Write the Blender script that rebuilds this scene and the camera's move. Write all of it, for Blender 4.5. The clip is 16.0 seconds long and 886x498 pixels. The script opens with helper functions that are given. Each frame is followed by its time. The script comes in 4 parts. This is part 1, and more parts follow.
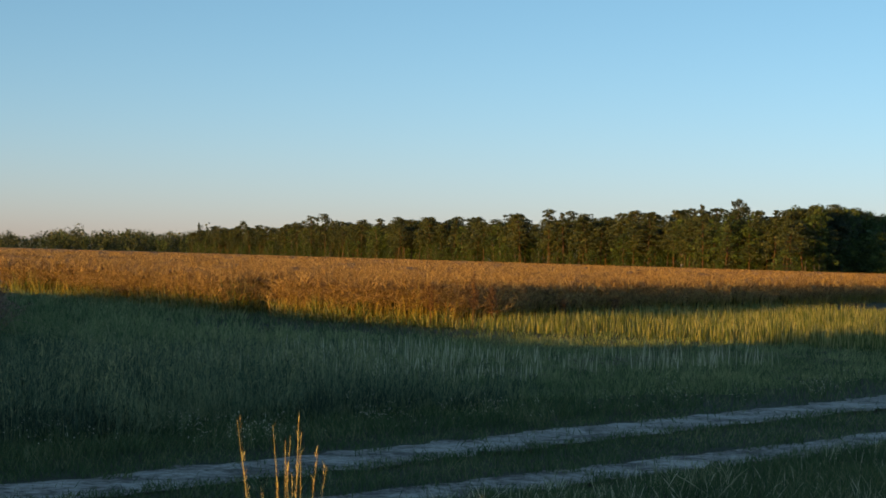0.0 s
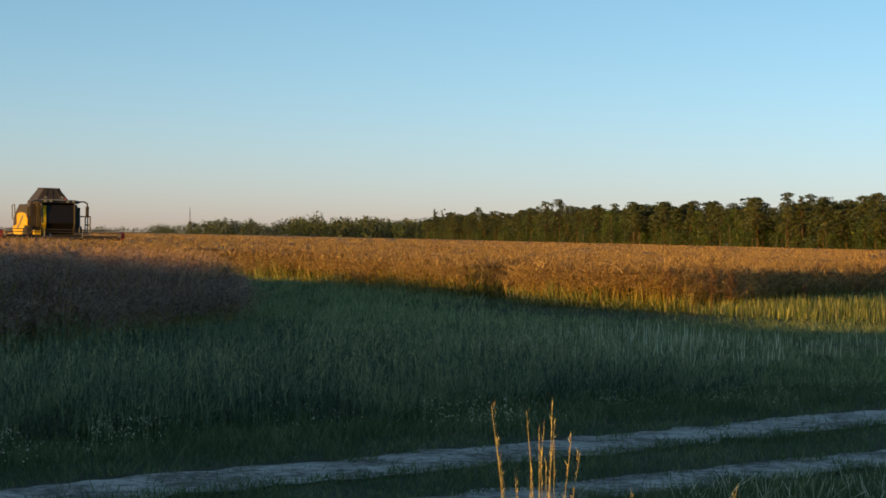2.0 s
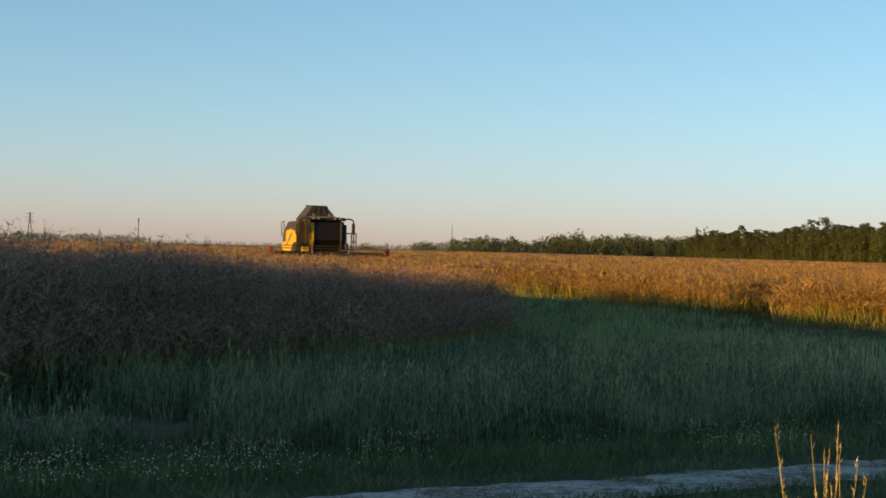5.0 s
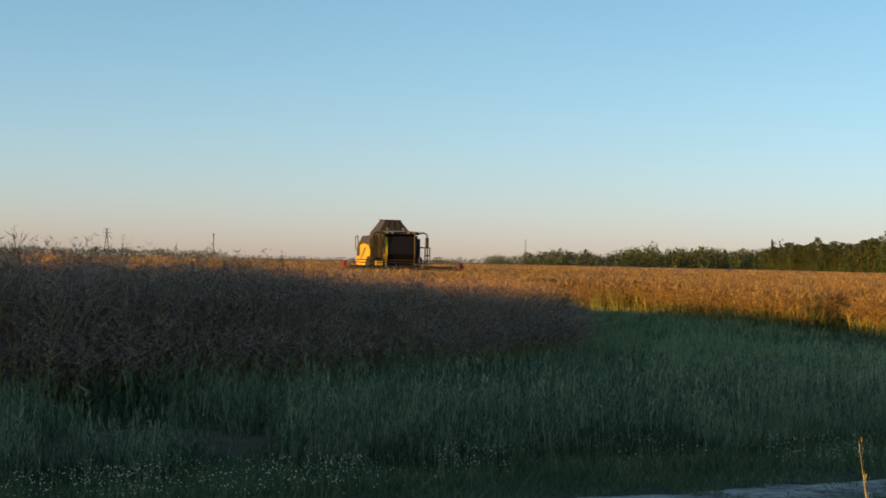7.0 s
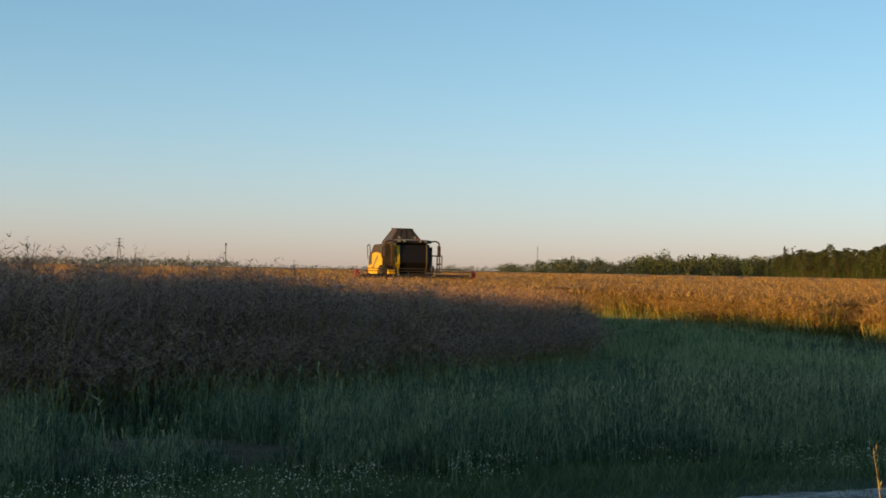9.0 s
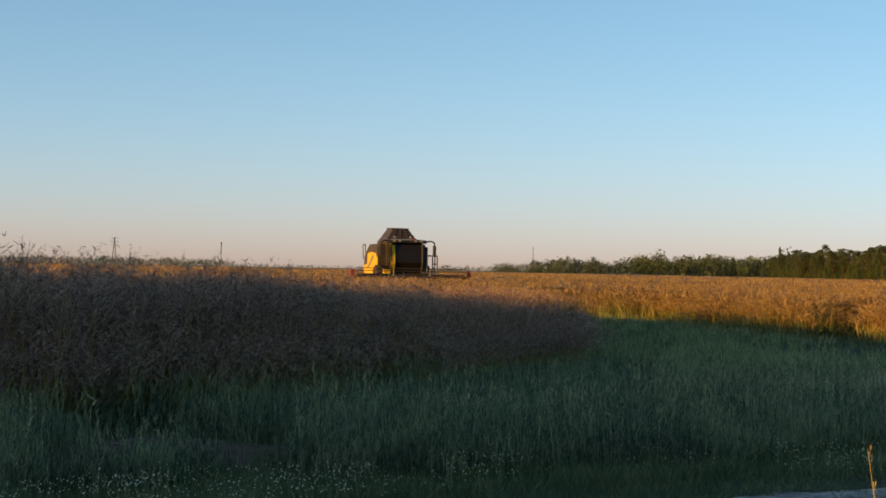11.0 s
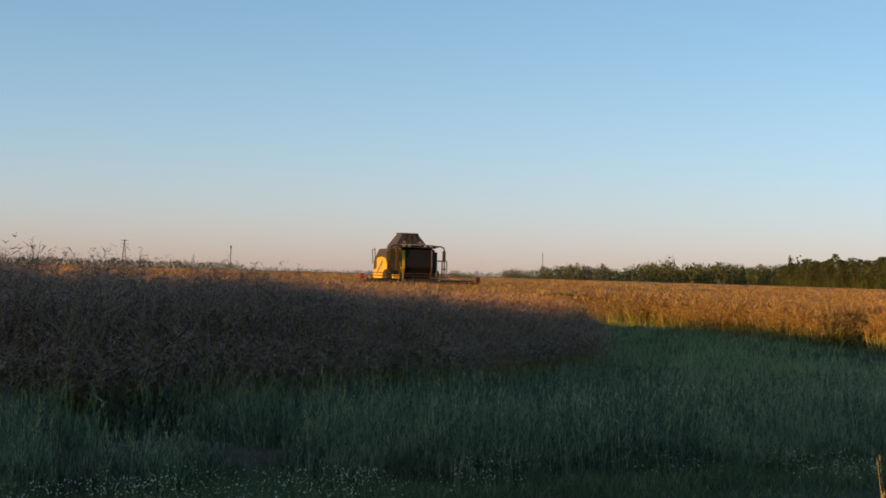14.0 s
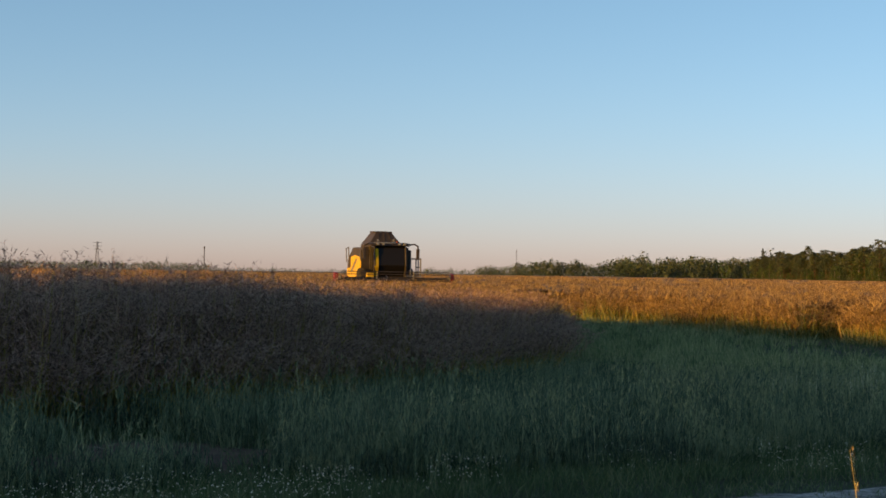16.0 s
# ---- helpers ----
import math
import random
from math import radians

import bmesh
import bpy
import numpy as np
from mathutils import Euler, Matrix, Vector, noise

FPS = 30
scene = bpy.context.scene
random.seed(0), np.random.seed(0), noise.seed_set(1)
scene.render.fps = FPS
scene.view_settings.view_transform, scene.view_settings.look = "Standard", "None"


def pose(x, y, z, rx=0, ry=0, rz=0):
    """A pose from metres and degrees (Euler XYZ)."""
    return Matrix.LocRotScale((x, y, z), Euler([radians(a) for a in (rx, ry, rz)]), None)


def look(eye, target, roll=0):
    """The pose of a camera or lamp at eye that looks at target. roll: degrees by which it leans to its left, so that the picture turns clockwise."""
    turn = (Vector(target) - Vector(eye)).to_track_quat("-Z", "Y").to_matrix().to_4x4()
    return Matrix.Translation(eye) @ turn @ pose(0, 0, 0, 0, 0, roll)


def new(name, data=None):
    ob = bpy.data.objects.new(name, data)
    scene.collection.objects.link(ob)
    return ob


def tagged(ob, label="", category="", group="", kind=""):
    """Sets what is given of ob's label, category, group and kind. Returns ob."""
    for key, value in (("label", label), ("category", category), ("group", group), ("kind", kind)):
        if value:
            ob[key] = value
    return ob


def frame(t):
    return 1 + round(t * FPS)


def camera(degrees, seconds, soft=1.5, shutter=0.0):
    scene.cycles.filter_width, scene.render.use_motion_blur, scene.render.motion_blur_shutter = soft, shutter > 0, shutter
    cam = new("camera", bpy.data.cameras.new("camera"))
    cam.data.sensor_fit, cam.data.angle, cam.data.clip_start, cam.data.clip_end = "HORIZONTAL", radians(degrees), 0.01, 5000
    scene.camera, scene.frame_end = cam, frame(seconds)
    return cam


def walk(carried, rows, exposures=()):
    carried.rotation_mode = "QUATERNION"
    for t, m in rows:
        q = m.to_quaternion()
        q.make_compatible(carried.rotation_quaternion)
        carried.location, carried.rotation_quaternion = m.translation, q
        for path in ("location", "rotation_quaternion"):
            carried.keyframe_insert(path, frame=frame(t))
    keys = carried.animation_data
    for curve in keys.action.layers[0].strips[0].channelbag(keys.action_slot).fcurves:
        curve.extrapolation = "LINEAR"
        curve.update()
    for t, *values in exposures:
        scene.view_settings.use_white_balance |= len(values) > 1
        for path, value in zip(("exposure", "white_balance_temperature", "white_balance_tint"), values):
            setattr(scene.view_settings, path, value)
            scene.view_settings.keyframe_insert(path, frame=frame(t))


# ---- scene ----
# ---- camera ----
EYE = 1.55
PATH = [  # seconds, turn to the left, tilt up, lean (degrees)
    (0, -18.88, 0.32, -1.59),
    (0.5, -16.69, -0.06, -1.64),
    (1, -15.03, -0.44, -1.45),
    (1.5, -13.10, -0.43, -1.30),
    (2, -11.07, -0.36, -1.24),
    (2.5, -9.25, -0.24, -1.27),
    (3, -7.34, -0.11, -1.59),
    (3.5, -6.07, -0.12, -1.90),
    (4, -4.48, -0.20, -1.61),
    (6.5, -0.75, 0.42, -1.67),
    (7, 0.06, 0.42, -1.26),
    (7.5, 0.71, 0.59, -0.93),
    (8, 0.72, 0.58, -0.99),
    (8.5, 0.54, 0.69, -0.99),
    (11, 0.31, 0.69, -1.13),
    (11.5, 0.23, 0.70, -1.41),
    (12, 0.25, 0.72, -1.15),
    (12.5, -0.00, 0.64, -1.43),
    (13, 0.51, 0.69, -1.43),
    (13.5, 0.93, 0.99, -1.58),
    (14, 0.62, 0.86, -1.69),
    (14.5, 0.26, 0.77, -1.60),
    (15, 0.18, 1.03, -1.48),
    (15.5, -0.01, 0.96, -1.31),
    (16, -0.24, 0.80, -0.89),
]
cam = camera(28.92, 16.0, soft=1.7)


def carried_pose(turn, tilt, lean):
    # a person turning on the spot: the lens swings on an arm of 0.32 m
    a = radians(turn)
    return pose(-0.32 * math.sin(a), 0.32 * (math.cos(a) - 1), EYE, 90 + tilt, lean, turn)


walk(cam, [(t, carried_pose(a, b, c)) for t, a, b, c in PATH],
     exposures=[(0, 0.82, 6150, 28), (1.5, 0.92, 6200, 28), (3.5, 1.09, 6300, 28), (8.5, 1.11, 6350, 29), (11, 1.09, 6350, 34), (16, 1.03, 6400, 37)])

# ---- sky and sun: evening, low behind to the left ----
SUN_UP = 5.0
LIGHT = Vector((0.9, 0.436, 0))
world = bpy.data.worlds.new("evening_sky")
scene.world = world
world.use_nodes = True
wn, wl = world.node_tree.nodes, world.node_tree.links
sky = wn.new("ShaderNodeTexSky")
sky.sky_type, sky.sun_disc = "NISHITA", False
sky.sun_elevation = radians(SUN_UP)
sky.sun_rotation = math.atan2(-LIGHT.x, -LIGHT.y)
sky.air_density, sky.dust_density, sky.ozone_density = 0.9, 0.3, 3.2
# evening haze greys the sky: the swing of blue against green is halved
parts = wn.new("ShaderNodeSeparateColor")
wl.new(sky.outputs[0], parts.inputs[0])
both = wn.new("ShaderNodeMath")
both.operation = "MULTIPLY"
wl.new(parts.outputs[1], both.inputs[0])
wl.new(parts.outputs[2], both.inputs[1])
mean = wn.new("ShaderNodeMath")
mean.operation = "SQRT"
wl.new(both.outputs[0], mean.inputs[0])
haze = wn.new("ShaderNodeCombineColor")
for i, s in enumerate((parts.outputs[0], parts.outputs[1], mean.outputs[0])):
    wl.new(s, haze.inputs[i])
wl.new(haze.outputs[0], wn["Background"].inputs[0])
wn["Background"].inputs[1].default_value = 0.15
lamp = bpy.data.lights.new("sun", "SUN")
lamp.energy, lamp.angle, lamp.color = 3.8, radians(0.6), (1.0, 0.56, 0.04)
sun = new("sun", lamp)
sun.matrix_world = look((-100 * LIGHT.x, -100 * LIGHT.y, 0.1 + 100 * math.tan(radians(SUN_UP))), (0, 0, 0.1))

# ---- materials ----


def mat(name, rough=0.8, metal=0.0):
    m = bpy.data.materials.new(name)
    m.use_nodes = True
    b = m.node_tree.nodes["Principled BSDF"]
    b.inputs["Roughness"].default_value = rough
    b.inputs["Metallic"].default_value = metal
    b.inputs["Specular IOR Level"].default_value = 0.3
    return m, m.node_tree.nodes, m.node_tree.links, b


def ramp_of(n, l, fac, stops):
    r = n.new("ShaderNodeValToRGB")
    while len(r.color_ramp.elements) < len(stops):
        r.color_ramp.elements.new(0.5)
    for e, (p, c) in zip(r.color_ramp.elements, stops):
        e.position, e.color = p, (*c, 1)
    l.new(fac, r.inputs[0])
    return r.outputs[0]


def noise_of(n, l, scale, detail=4.0, rough=0.6, coord=None):
    t = n.new("ShaderNodeTexNoise")
    t.inputs["Scale"].default_value, t.inputs["Detail"].default_value, t.inputs["Roughness"].default_value = scale, detail, rough
    if coord is None:
        coord = n.new("ShaderNodeNewGeometry").outputs["Position"]
    l.new(coord, t.inputs["Vector"])
    return t.outputs["Fac"]


def leafy(name, stops, glow=0.35, scale=0.4, rough=0.7, patch=0.35):
    """Thin plant matter: colour varies from piece to piece and in drifts; light passes through it."""
    m, n, l, b = mat(name, rough)
    g = n.new("ShaderNodeNewGeometry")
    drift = noise_of(n, l, scale, 3.0, 0.6, g.outputs["Position"])
    mix = n.new("ShaderNodeMix")
    mix.inputs[0].default_value = patch
    l.new(g.outputs["Random Per Island"], mix.inputs[2])
    l.new(drift, mix.inputs[3])
    col = ramp_of(n, l, mix.outputs[0], stops)
    l.new(col, b.inputs["Base Color"])
    tr = n.new("ShaderNodeBsdfTranslucent")
    l.new(col, tr.inputs[0])
    ms = n.new("ShaderNodeMixShader")
    ms.inputs[0].default_value = glow
    l.new(b.outputs[0], ms.inputs[1])
    l.new(tr.outputs[0], ms.inputs[2])
    l.new(ms.outputs[0], n["Material Output"].inputs[0])
    return m


def plain(name, dark, light, scale, rough=0.7, metal=0.0, bump=0.0, fine=None, soft=0.15):
    """A surface with mottling at two scales."""
    m, n, l, b = mat(name, rough, metal)
    tc = n.new("ShaderNodeTexCoord").outputs["Object"]
    f1, f2 = noise_of(n, l, scale, 5.0, 0.65, tc), noise_of(n, l, (fine or scale * 9), 4.0, 0.7, tc)
    mix = n.new("ShaderNodeMix")
    mix.inputs[0].default_value = 0.45
    l.new(f1, mix.inputs[2])
    l.new(f2, mix.inputs[3])
    l.new(ramp_of(n, l, mix.outputs[0], [(0.5 - soft, dark), (0.5 + soft, light)]), b.inputs["Base Color"])
    if bump:
        bp = n.new("ShaderNodeBump")
        bp.inputs["Strength"].default_value, bp.inputs["Distance"].default_value = bump, 0.02
        l.new(f2, bp.inputs["Height"])
        l.new(bp.outputs[0], b.inputs["Normal"])
    return m


GROUND = plain("ground_soil_and_moss", (0.035, 0.045, 0.02), (0.10, 0.085, 0.05), 0.6, 0.95, bump=0.6, fine=14)
SOIL = plain("bare_brown_soil", (0.06, 0.034, 0.022), (0.2, 0.115, 0.075), 1.5, 0.95, bump=1.0, fine=12)
SAND = plain("pale_sandy_track", (0.14, 0.116, 0.094), (0.52, 0.45, 0.385), 1.6, 0.95, bump=1.0, fine=11, soft=0.075)
CANOPY = plain("dry_crop_canopy", (0.15, 0.09, 0.045), (0.31, 0.195, 0.09), 0.5, 0.95, bump=1.0, fine=6)
# one pod colour in two copies: shade tint near, sun tint further out
POD_SHADE = leafy("ripe_pods", [(0.28, (0.115, 0.064, 0.05)), (0.5, (0.325, 0.195, 0.145)), (0.78, (0.56, 0.38, 0.27))], 0.3, 0.5)
POD_SUN = leafy("ripe_pods_sun_tint", [(0.28, (0.105, 0.057, 0.026)), (0.5, (0.315, 0.188, 0.07)), (0.78, (0.52, 0.35, 0.13))], 0.3, 0.25)
STEM = leafy("crop_stems", [(0.25, (0.26, 0.19, 0.04)), (0.55, (0.33, 0.27, 0.05)), (0.8, (0.42, 0.28, 0.09))], 0.25, 0.3)
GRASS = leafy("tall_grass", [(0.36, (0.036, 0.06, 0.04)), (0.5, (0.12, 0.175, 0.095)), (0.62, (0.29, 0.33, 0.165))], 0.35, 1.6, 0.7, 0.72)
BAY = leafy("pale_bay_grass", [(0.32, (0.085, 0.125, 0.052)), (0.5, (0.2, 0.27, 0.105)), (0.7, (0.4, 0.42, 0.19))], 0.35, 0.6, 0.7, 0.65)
LOW = leafy("verge_grass", [(0.25, (0.034, 0.064, 0.024)), (0.55, (0.092, 0.148, 0.055)), (0.84, (0.33, 0.32, 0.16))], 0.3, 0.9, 0.7, 0.6)
STRAW = leafy("stubble_straw", [(0.25, (0.26, 0.29, 0.15)), (0.55, (0.52, 0.51, 0.31)), (0.8, (0.72, 0.68, 0.47))], 0.25, 0.5)
CHAFF = leafy("weathered_chaff", [(0.25, (0.14, 0.11, 0.09)), (0.55, (0.26, 0.21, 0.17)), (0.8, (0.42, 0.36, 0.28))], 0.2, 0.8)
REGROWTH = leafy("yellow_green_stubble", [(0.25, (0.055, 0.085, 0.02)), (0.5, (0.15, 0.19, 0.045)), (0.75, (0.38, 0.36, 0.14))], 0.35, 0.3)
STRAW_GREEN = leafy("flowering_stems", [(0.3, (0.16, 0.21, 0.09)), (0.7, (0.42, 0.42, 0.2))], 0.3, 1.5)
PETAL = leafy("white_petals", [(0.3, (0.6, 0.55, 0.36)), (0.7, (0.84, 0.8, 0.62))], 0.3, 2.0)
HAY = leafy("golden_seed_heads", [(0.3, (0.3, 0.2, 0.07)), (0.7, (0.74, 0.64, 0.3))], 0.4, 6.0)
NEEDLES = leafy("pine_needles", [(0.32, (0.016, 0.03, 0.016)), (0.5, (0.045, 0.066, 0.029)), (0.68, (0.1, 0.11, 0.046))], 0.15, 0.14, 0.7, 0.6)
LEAVES = leafy("broad_leaves", [(0.32, (0.022, 0.042, 0.014)), (0.5, (0.055, 0.095, 0.026)), (0.68, (0.11, 0.16, 0.042))], 0.3, 0.14, 0.7, 0.6)
GREY_STEEL = plain("weathered_lattice_steel", (0.03, 0.032, 0.035), (0.07, 0.072, 0.075), 0.5, 0.8)
BARK = plain("pine_bark", (0.045, 0.03, 0.02), (0.12, 0.072, 0.045), 0.8, 0.9)
BIRCH = plain("birch_bark", (0.07, 0.062, 0.05), (0.24, 0.215, 0.18), 0.9, 0.8)

# ---- mesh helpers ----
rng = np.random.default_rng(7)


def mesh_of(name, verts, tris, mats, index=None, smooth=False):
    me = bpy.data.meshes.new(name)
    verts, tris = np.asarray(verts, np.float32), np.asarray(tris, np.int32)
    me.vertices.add(len(verts))
    me.vertices.foreach_set("co", verts.ravel())
    me.loops.add(tris.size)
    me.loops.foreach_set("vertex_index", tris.ravel())
    me.polygons.add(len(tris))
    me.polygons.foreach_set("loop_start", np.arange(0, tris.size, 3, dtype=np.int32))
    for m in mats:
        me.materials.append(m)
    if index is not None:
        me.polygons.foreach_set("material_index", np.asarray(index, np.int32))
    if smooth:
        me.polygons.foreach_set("use_smooth", np.ones(len(tris), bool))
    me.update(calc_edges=True)
    return me


def sides_for(way):
    """A random vector square to each of the given directions."""
    s = np.cross(way, rng.normal(size=way.shape))
    return s / (np.linalg.norm(s, axis=1, keepdims=True) + 1e-9)


def blades(base, tip, width, sag=0.0):
    """Narrow bent leaves from base to tip: five corners and three triangles each."""
    n = len(base)
    w = np.broadcast_to(np.asarray(width, float).reshape(-1, 1), (n, 1))
    s = sides_for(tip - base) * w / 2
    mid = base + (tip - base) * 0.55
    mid[:, 2] += np.broadcast_to(sag, n) * (tip[:, 2] - base[:, 2])
    v = np.stack([base - s, base + s, mid - s * 0.8, mid + s * 0.8, tip], 1).reshape(-1, 3)
    k = np.array([[0, 1, 3], [0, 3, 2], [2, 3, 4]])
    return v, (k[None] + 5 * np.arange(n)[:, None, None]).reshape(-1, 3)


def slivers(base, tip, width):
    """One long triangle each."""
    n = len(base)
    w = np.broadcast_to(np.asarray(width, float).reshape(-1, 1), (n, 1))
    s = sides_for(tip - base) * w / 2
    v = np.stack([base - s, base + s, tip], 1).reshape(-1, 3)
    return v, np.arange(3 * n).reshape(-1, 3)


def joined(name, chunks, mats):
    """One mesh of chunks (verts, tris, material index)."""
    vs, ts, ix, at = [], [], [], 0
    for v, t, i in chunks:
        vs.append(v)
        ts.append(t + at)
        ix.append(np.full(len(t), i))
        at += len(v)
    return mesh_of(name, np.concatenate(vs), np.concatenate(ts), mats, np.concatenate(ix))


def part(name, bm, material, parent, label=""):
    me = bpy.data.meshes.new(name)
    bm.to_mesh(me)
    bm.free()
    me.materials.append(material)
    ob = new(name, me)
    ob.parent = parent
    return tagged(ob, label)


def inside(x, y, poly):
    x, y = np.asarray(x, float), np.asarray(y, float)
    c = np.zeros(x.shape, bool)
    for (x0, y0), (x1, y1) in zip(poly, poly[1:] + poly[:1]):
        hit = (y0 > y) != (y1 > y)
        c ^= hit & (x < (x1 - x0) * (y - y0) / ((y1 - y0) or 1e-9) + x0)
    return c


def drift(x, y, scale, seed=0.0):
    """Smooth uneven values round 0, about -1 to 1."""
    a = np.sin(x / scale * 1.3 + seed) * np.cos(y / scale * 0.9 - seed * 2)
    b = np.sin((x + 0.7 * y) / scale * 2.7 + seed * 3) * 0.5 + np.cos((0.6 * x - y) / scale * 4.1 + seed) * 0.35
    return (a + b) / 1.5


# ---- plan ----
# the track runs square to a bearing 30 degrees to the left of straight ahead
ACROSS = np.array([-0.5, 0.866])
ALONG = np.array([0.866, 0.5])
EDGE = [(-46, -9), (-9, 12.2), (-3.6, 15.5), (-1.7, 18.2), (0.1, 22), (1.7, 27), (2.7, 41), (2.4, 48), (-7, 51), (-7, 56), (4.0, 60), (7.2, 50.7), (9.1, 43.6), (11.2, 45), (10.9, 43.2),
        (9.8, 41.6), (11.3, 37.8), (12.9, 36.6), (16.5, 40.5), (22, 46), (31, 55), (43, 67), (71, 98), (122, 152)]
FIELD = EDGE + [(163, 200), (163, 900), (-420, 900), (-420, -9)]


def wedge(n, near, far, left=16.5, right=-35.0, power=1.0):
    """Random places in the part of the plan that is walked past; power 1 gives even cover by bearing and distance."""
    a = np.radians(rng.uniform(right, left, n))
    u = rng.uniform(0, 1, n)
    d = near * (far / near) ** u if power == 0 else (near ** power + u * (far ** power - near ** power)) ** (1 / power)
    return -d * np.sin(a), d * np.cos(a), d


def crop_height(x, y):
    d = np.hypot(x, y)
    left = np.clip((2.8 - x + 0.02 * y) / 1.5, 0, 1)
    az = np.degrees(np.arctan2(-x, y))
    rise = np.clip((az - 3) / 9, 0, 1) * np.clip((110 - d) / 60, 0, 1)
    return 1.16 + 0.09 * rise + 0.3 * left * np.clip((32 - d) / 15, 0, 1) + 0.05 * drift(x, y, 2.2)

# ---- ground, track ----


def build_ground():
    rs = [0.0] + list(np.geomspace(1.5, 60, 60)) + list(np.geomspace(66, 4600, 34))
    seg = 120
    v, t = [(0, 0, 0)], []
    for r in rs[1:]:
        for k in range(seg):
            a = 2 * math.pi * k / seg
            x, y = r * math.cos(a), r * math.sin(a)
            v.append((x, y, -0.03 + 0.015 * float(drift(x, y, 1.7)) if r < 60 else -0.03))
    for k in range(seg):
        t.append((0, 1 + k, 1 + (k + 1) % seg))
    for i in range(len(rs) - 2):
        o, p = 1 + i * seg, 1 + (i + 1) * seg
        for k in range(seg):
            j = (k + 1) % seg
            t += [(o + k, p + k, p + j), (o + k, p + j, o + j)]
    ob = new("ground", mesh_of("ground", v, t, [GROUND], smooth=True))
    tagged(ob, "dark earth with moss and thin grass, reaching to the horizon", "ground", kind="structure")


def rut_middle(far, u):
    """Distance across at which a rut's middle lies, u metres along the track."""
    return 9.05 + 0.034 * np.clip(u - 9.5, 0, 14) if far else 7.42 - 0.015 * np.clip(u - 8.5, 0, 20)


def build_rut(far, half, seed):
    n, cross = 700, 7
    s = np.linspace(-28, 52, n)
    v, t = [], []
    for i, u in enumerate(s):
        c = float(rut_middle(far, u)) + 0.03 * math.sin(u / 1.9 + seed)
        h0 = half * (1 + 0.25 * noise.noise((u * 0.9, seed, 0)) + 0.4 * noise.noise((u * 3.1, seed, 5)))
        h1 = half * (1 + 0.25 * noise.noise((u * 0.9, seed, 9)) + 0.4 * noise.noise((u * 3.1, seed, 14)))
        for k in range(cross):
            f = k / (cross - 1) * 2 - 1
            d = c + (f * h1 if f > 0 else f * h0)
            p = ALONG * u + ACROSS * d
            v.append((p[0], p[1], -0.002 - 0.006 * (1 - f * f) + 0.004 * noise.noise((p[0] * 4, p[1] * 4, seed))))
    for i in range(n - 1):
        for k in range(cross - 1):
            a = i * cross + k
            t += [(a, a + 1, a + cross + 1), (a, a + cross + 1, a + cross)]
    ob = new("road", mesh_of("road", v, t, [SAND], smooth=True))
    tagged(ob, "pale sandy wheel rut of a farm track, worn bare", "farm track", group="ruts of the farm track", kind="structure")


build_ground()


def build_bare_patch():
    n = 48
    v, t = [(-2.3, 14.0, 0.03)], []
    for ring in (0.5, 0.8, 1.0):
        for k in range(n):
            a = 2 * math.pi * k / n
            r = ring * (1 + 0.22 * noise.noise((math.cos(a) * 1.7, math.sin(a) * 1.7, 3.0)))
            x, y = -2.3 + 1.3 * r * math.cos(a), 14.0 + 1.35 * r * math.sin(a)
            v.append((x, y, (0.03 if ring < 1 else -0.05) + 0.03 * noise.noise((x * 3, y * 3, 0))))
    for k in range(n):
        j = (k + 1) % n
        t.append((0, 1 + k, 1 + j))
        for o in (1, 1 + n):
            t += [(o + k, o + n + k, o + n + j), (o + k, o + n + j, o + j)]
    tagged(new("ground_patch", mesh_of("ground_patch", v, t, [SOIL], smooth=True)), "bare reddish-brown soil patch at the field edge", "bare soil", kind="structure")


build_bare_patch()
build_rut(True, 0.41, 1.0)
build_rut(False, 0.3, 4.0)


# ---- crop ----


def crop_plants(x, y, height, size=1.0, branches=7, pods=7, lean=0.18, push=0.0):
    """Ripe rape: a stem, thin rising branches and many narrow pods."""
    n = len(x)
    root = np.stack([x, y, np.zeros(n)], 1)
    off = (rng.normal(0, lean, (n, 2)) + push) * height[:, None]
    top = np.stack([x + off[:, 0], y + off[:, 1], height * rng.uniform(0.86, 1.1, n)], 1)
    out = []
    v, t = blades(root, top, 0.011 * size, 0.0)
    out.append((v, t, 1))
    f = rng.uniform(0.38, 0.92, (n, branches))
    start = root[:, None] + (top - root)[:, None] * f[..., None]
    a = rng.uniform(0, 2 * math.pi, (n, branches))
    reach = rng.uniform(0.12, 0.34, (n, branches)) * size
    rise = (height[:, None] * rng.uniform(0.85, 1.12, (n, branches)) - start[..., 2]) * rng.uniform(0.3, 1.0, (n, branches))
    end = start + np.stack([reach * np.cos(a), reach * np.sin(a), rise], -1)
    s2, e2 = start.reshape(-1, 3), end.reshape(-1, 3)
    v, t = blades(s2, e2, 0.006 * size, -0.1)
    out.append((v, t, 0))
    m = len(s2)
    g = rng.uniform(0.15, 1.0, (m, pods))
    p0 = s2[:, None] + (e2 - s2)[:, None] * g[..., None]
    way = rng.normal(0, 1, (m, pods, 3))
    way[..., 2] = np.abs(way[..., 2]) * 0.7 + 0.15
    way *= (rng.uniform(0.05, 0.09, (m, pods)) * size / np.linalg.norm(way, axis=-1))[..., None]
    v, t = slivers(p0.reshape(-1, 3), (p0 + way).reshape(-1, 3), 0.0085 * size)
    out.append((v, t, 0))
    return out


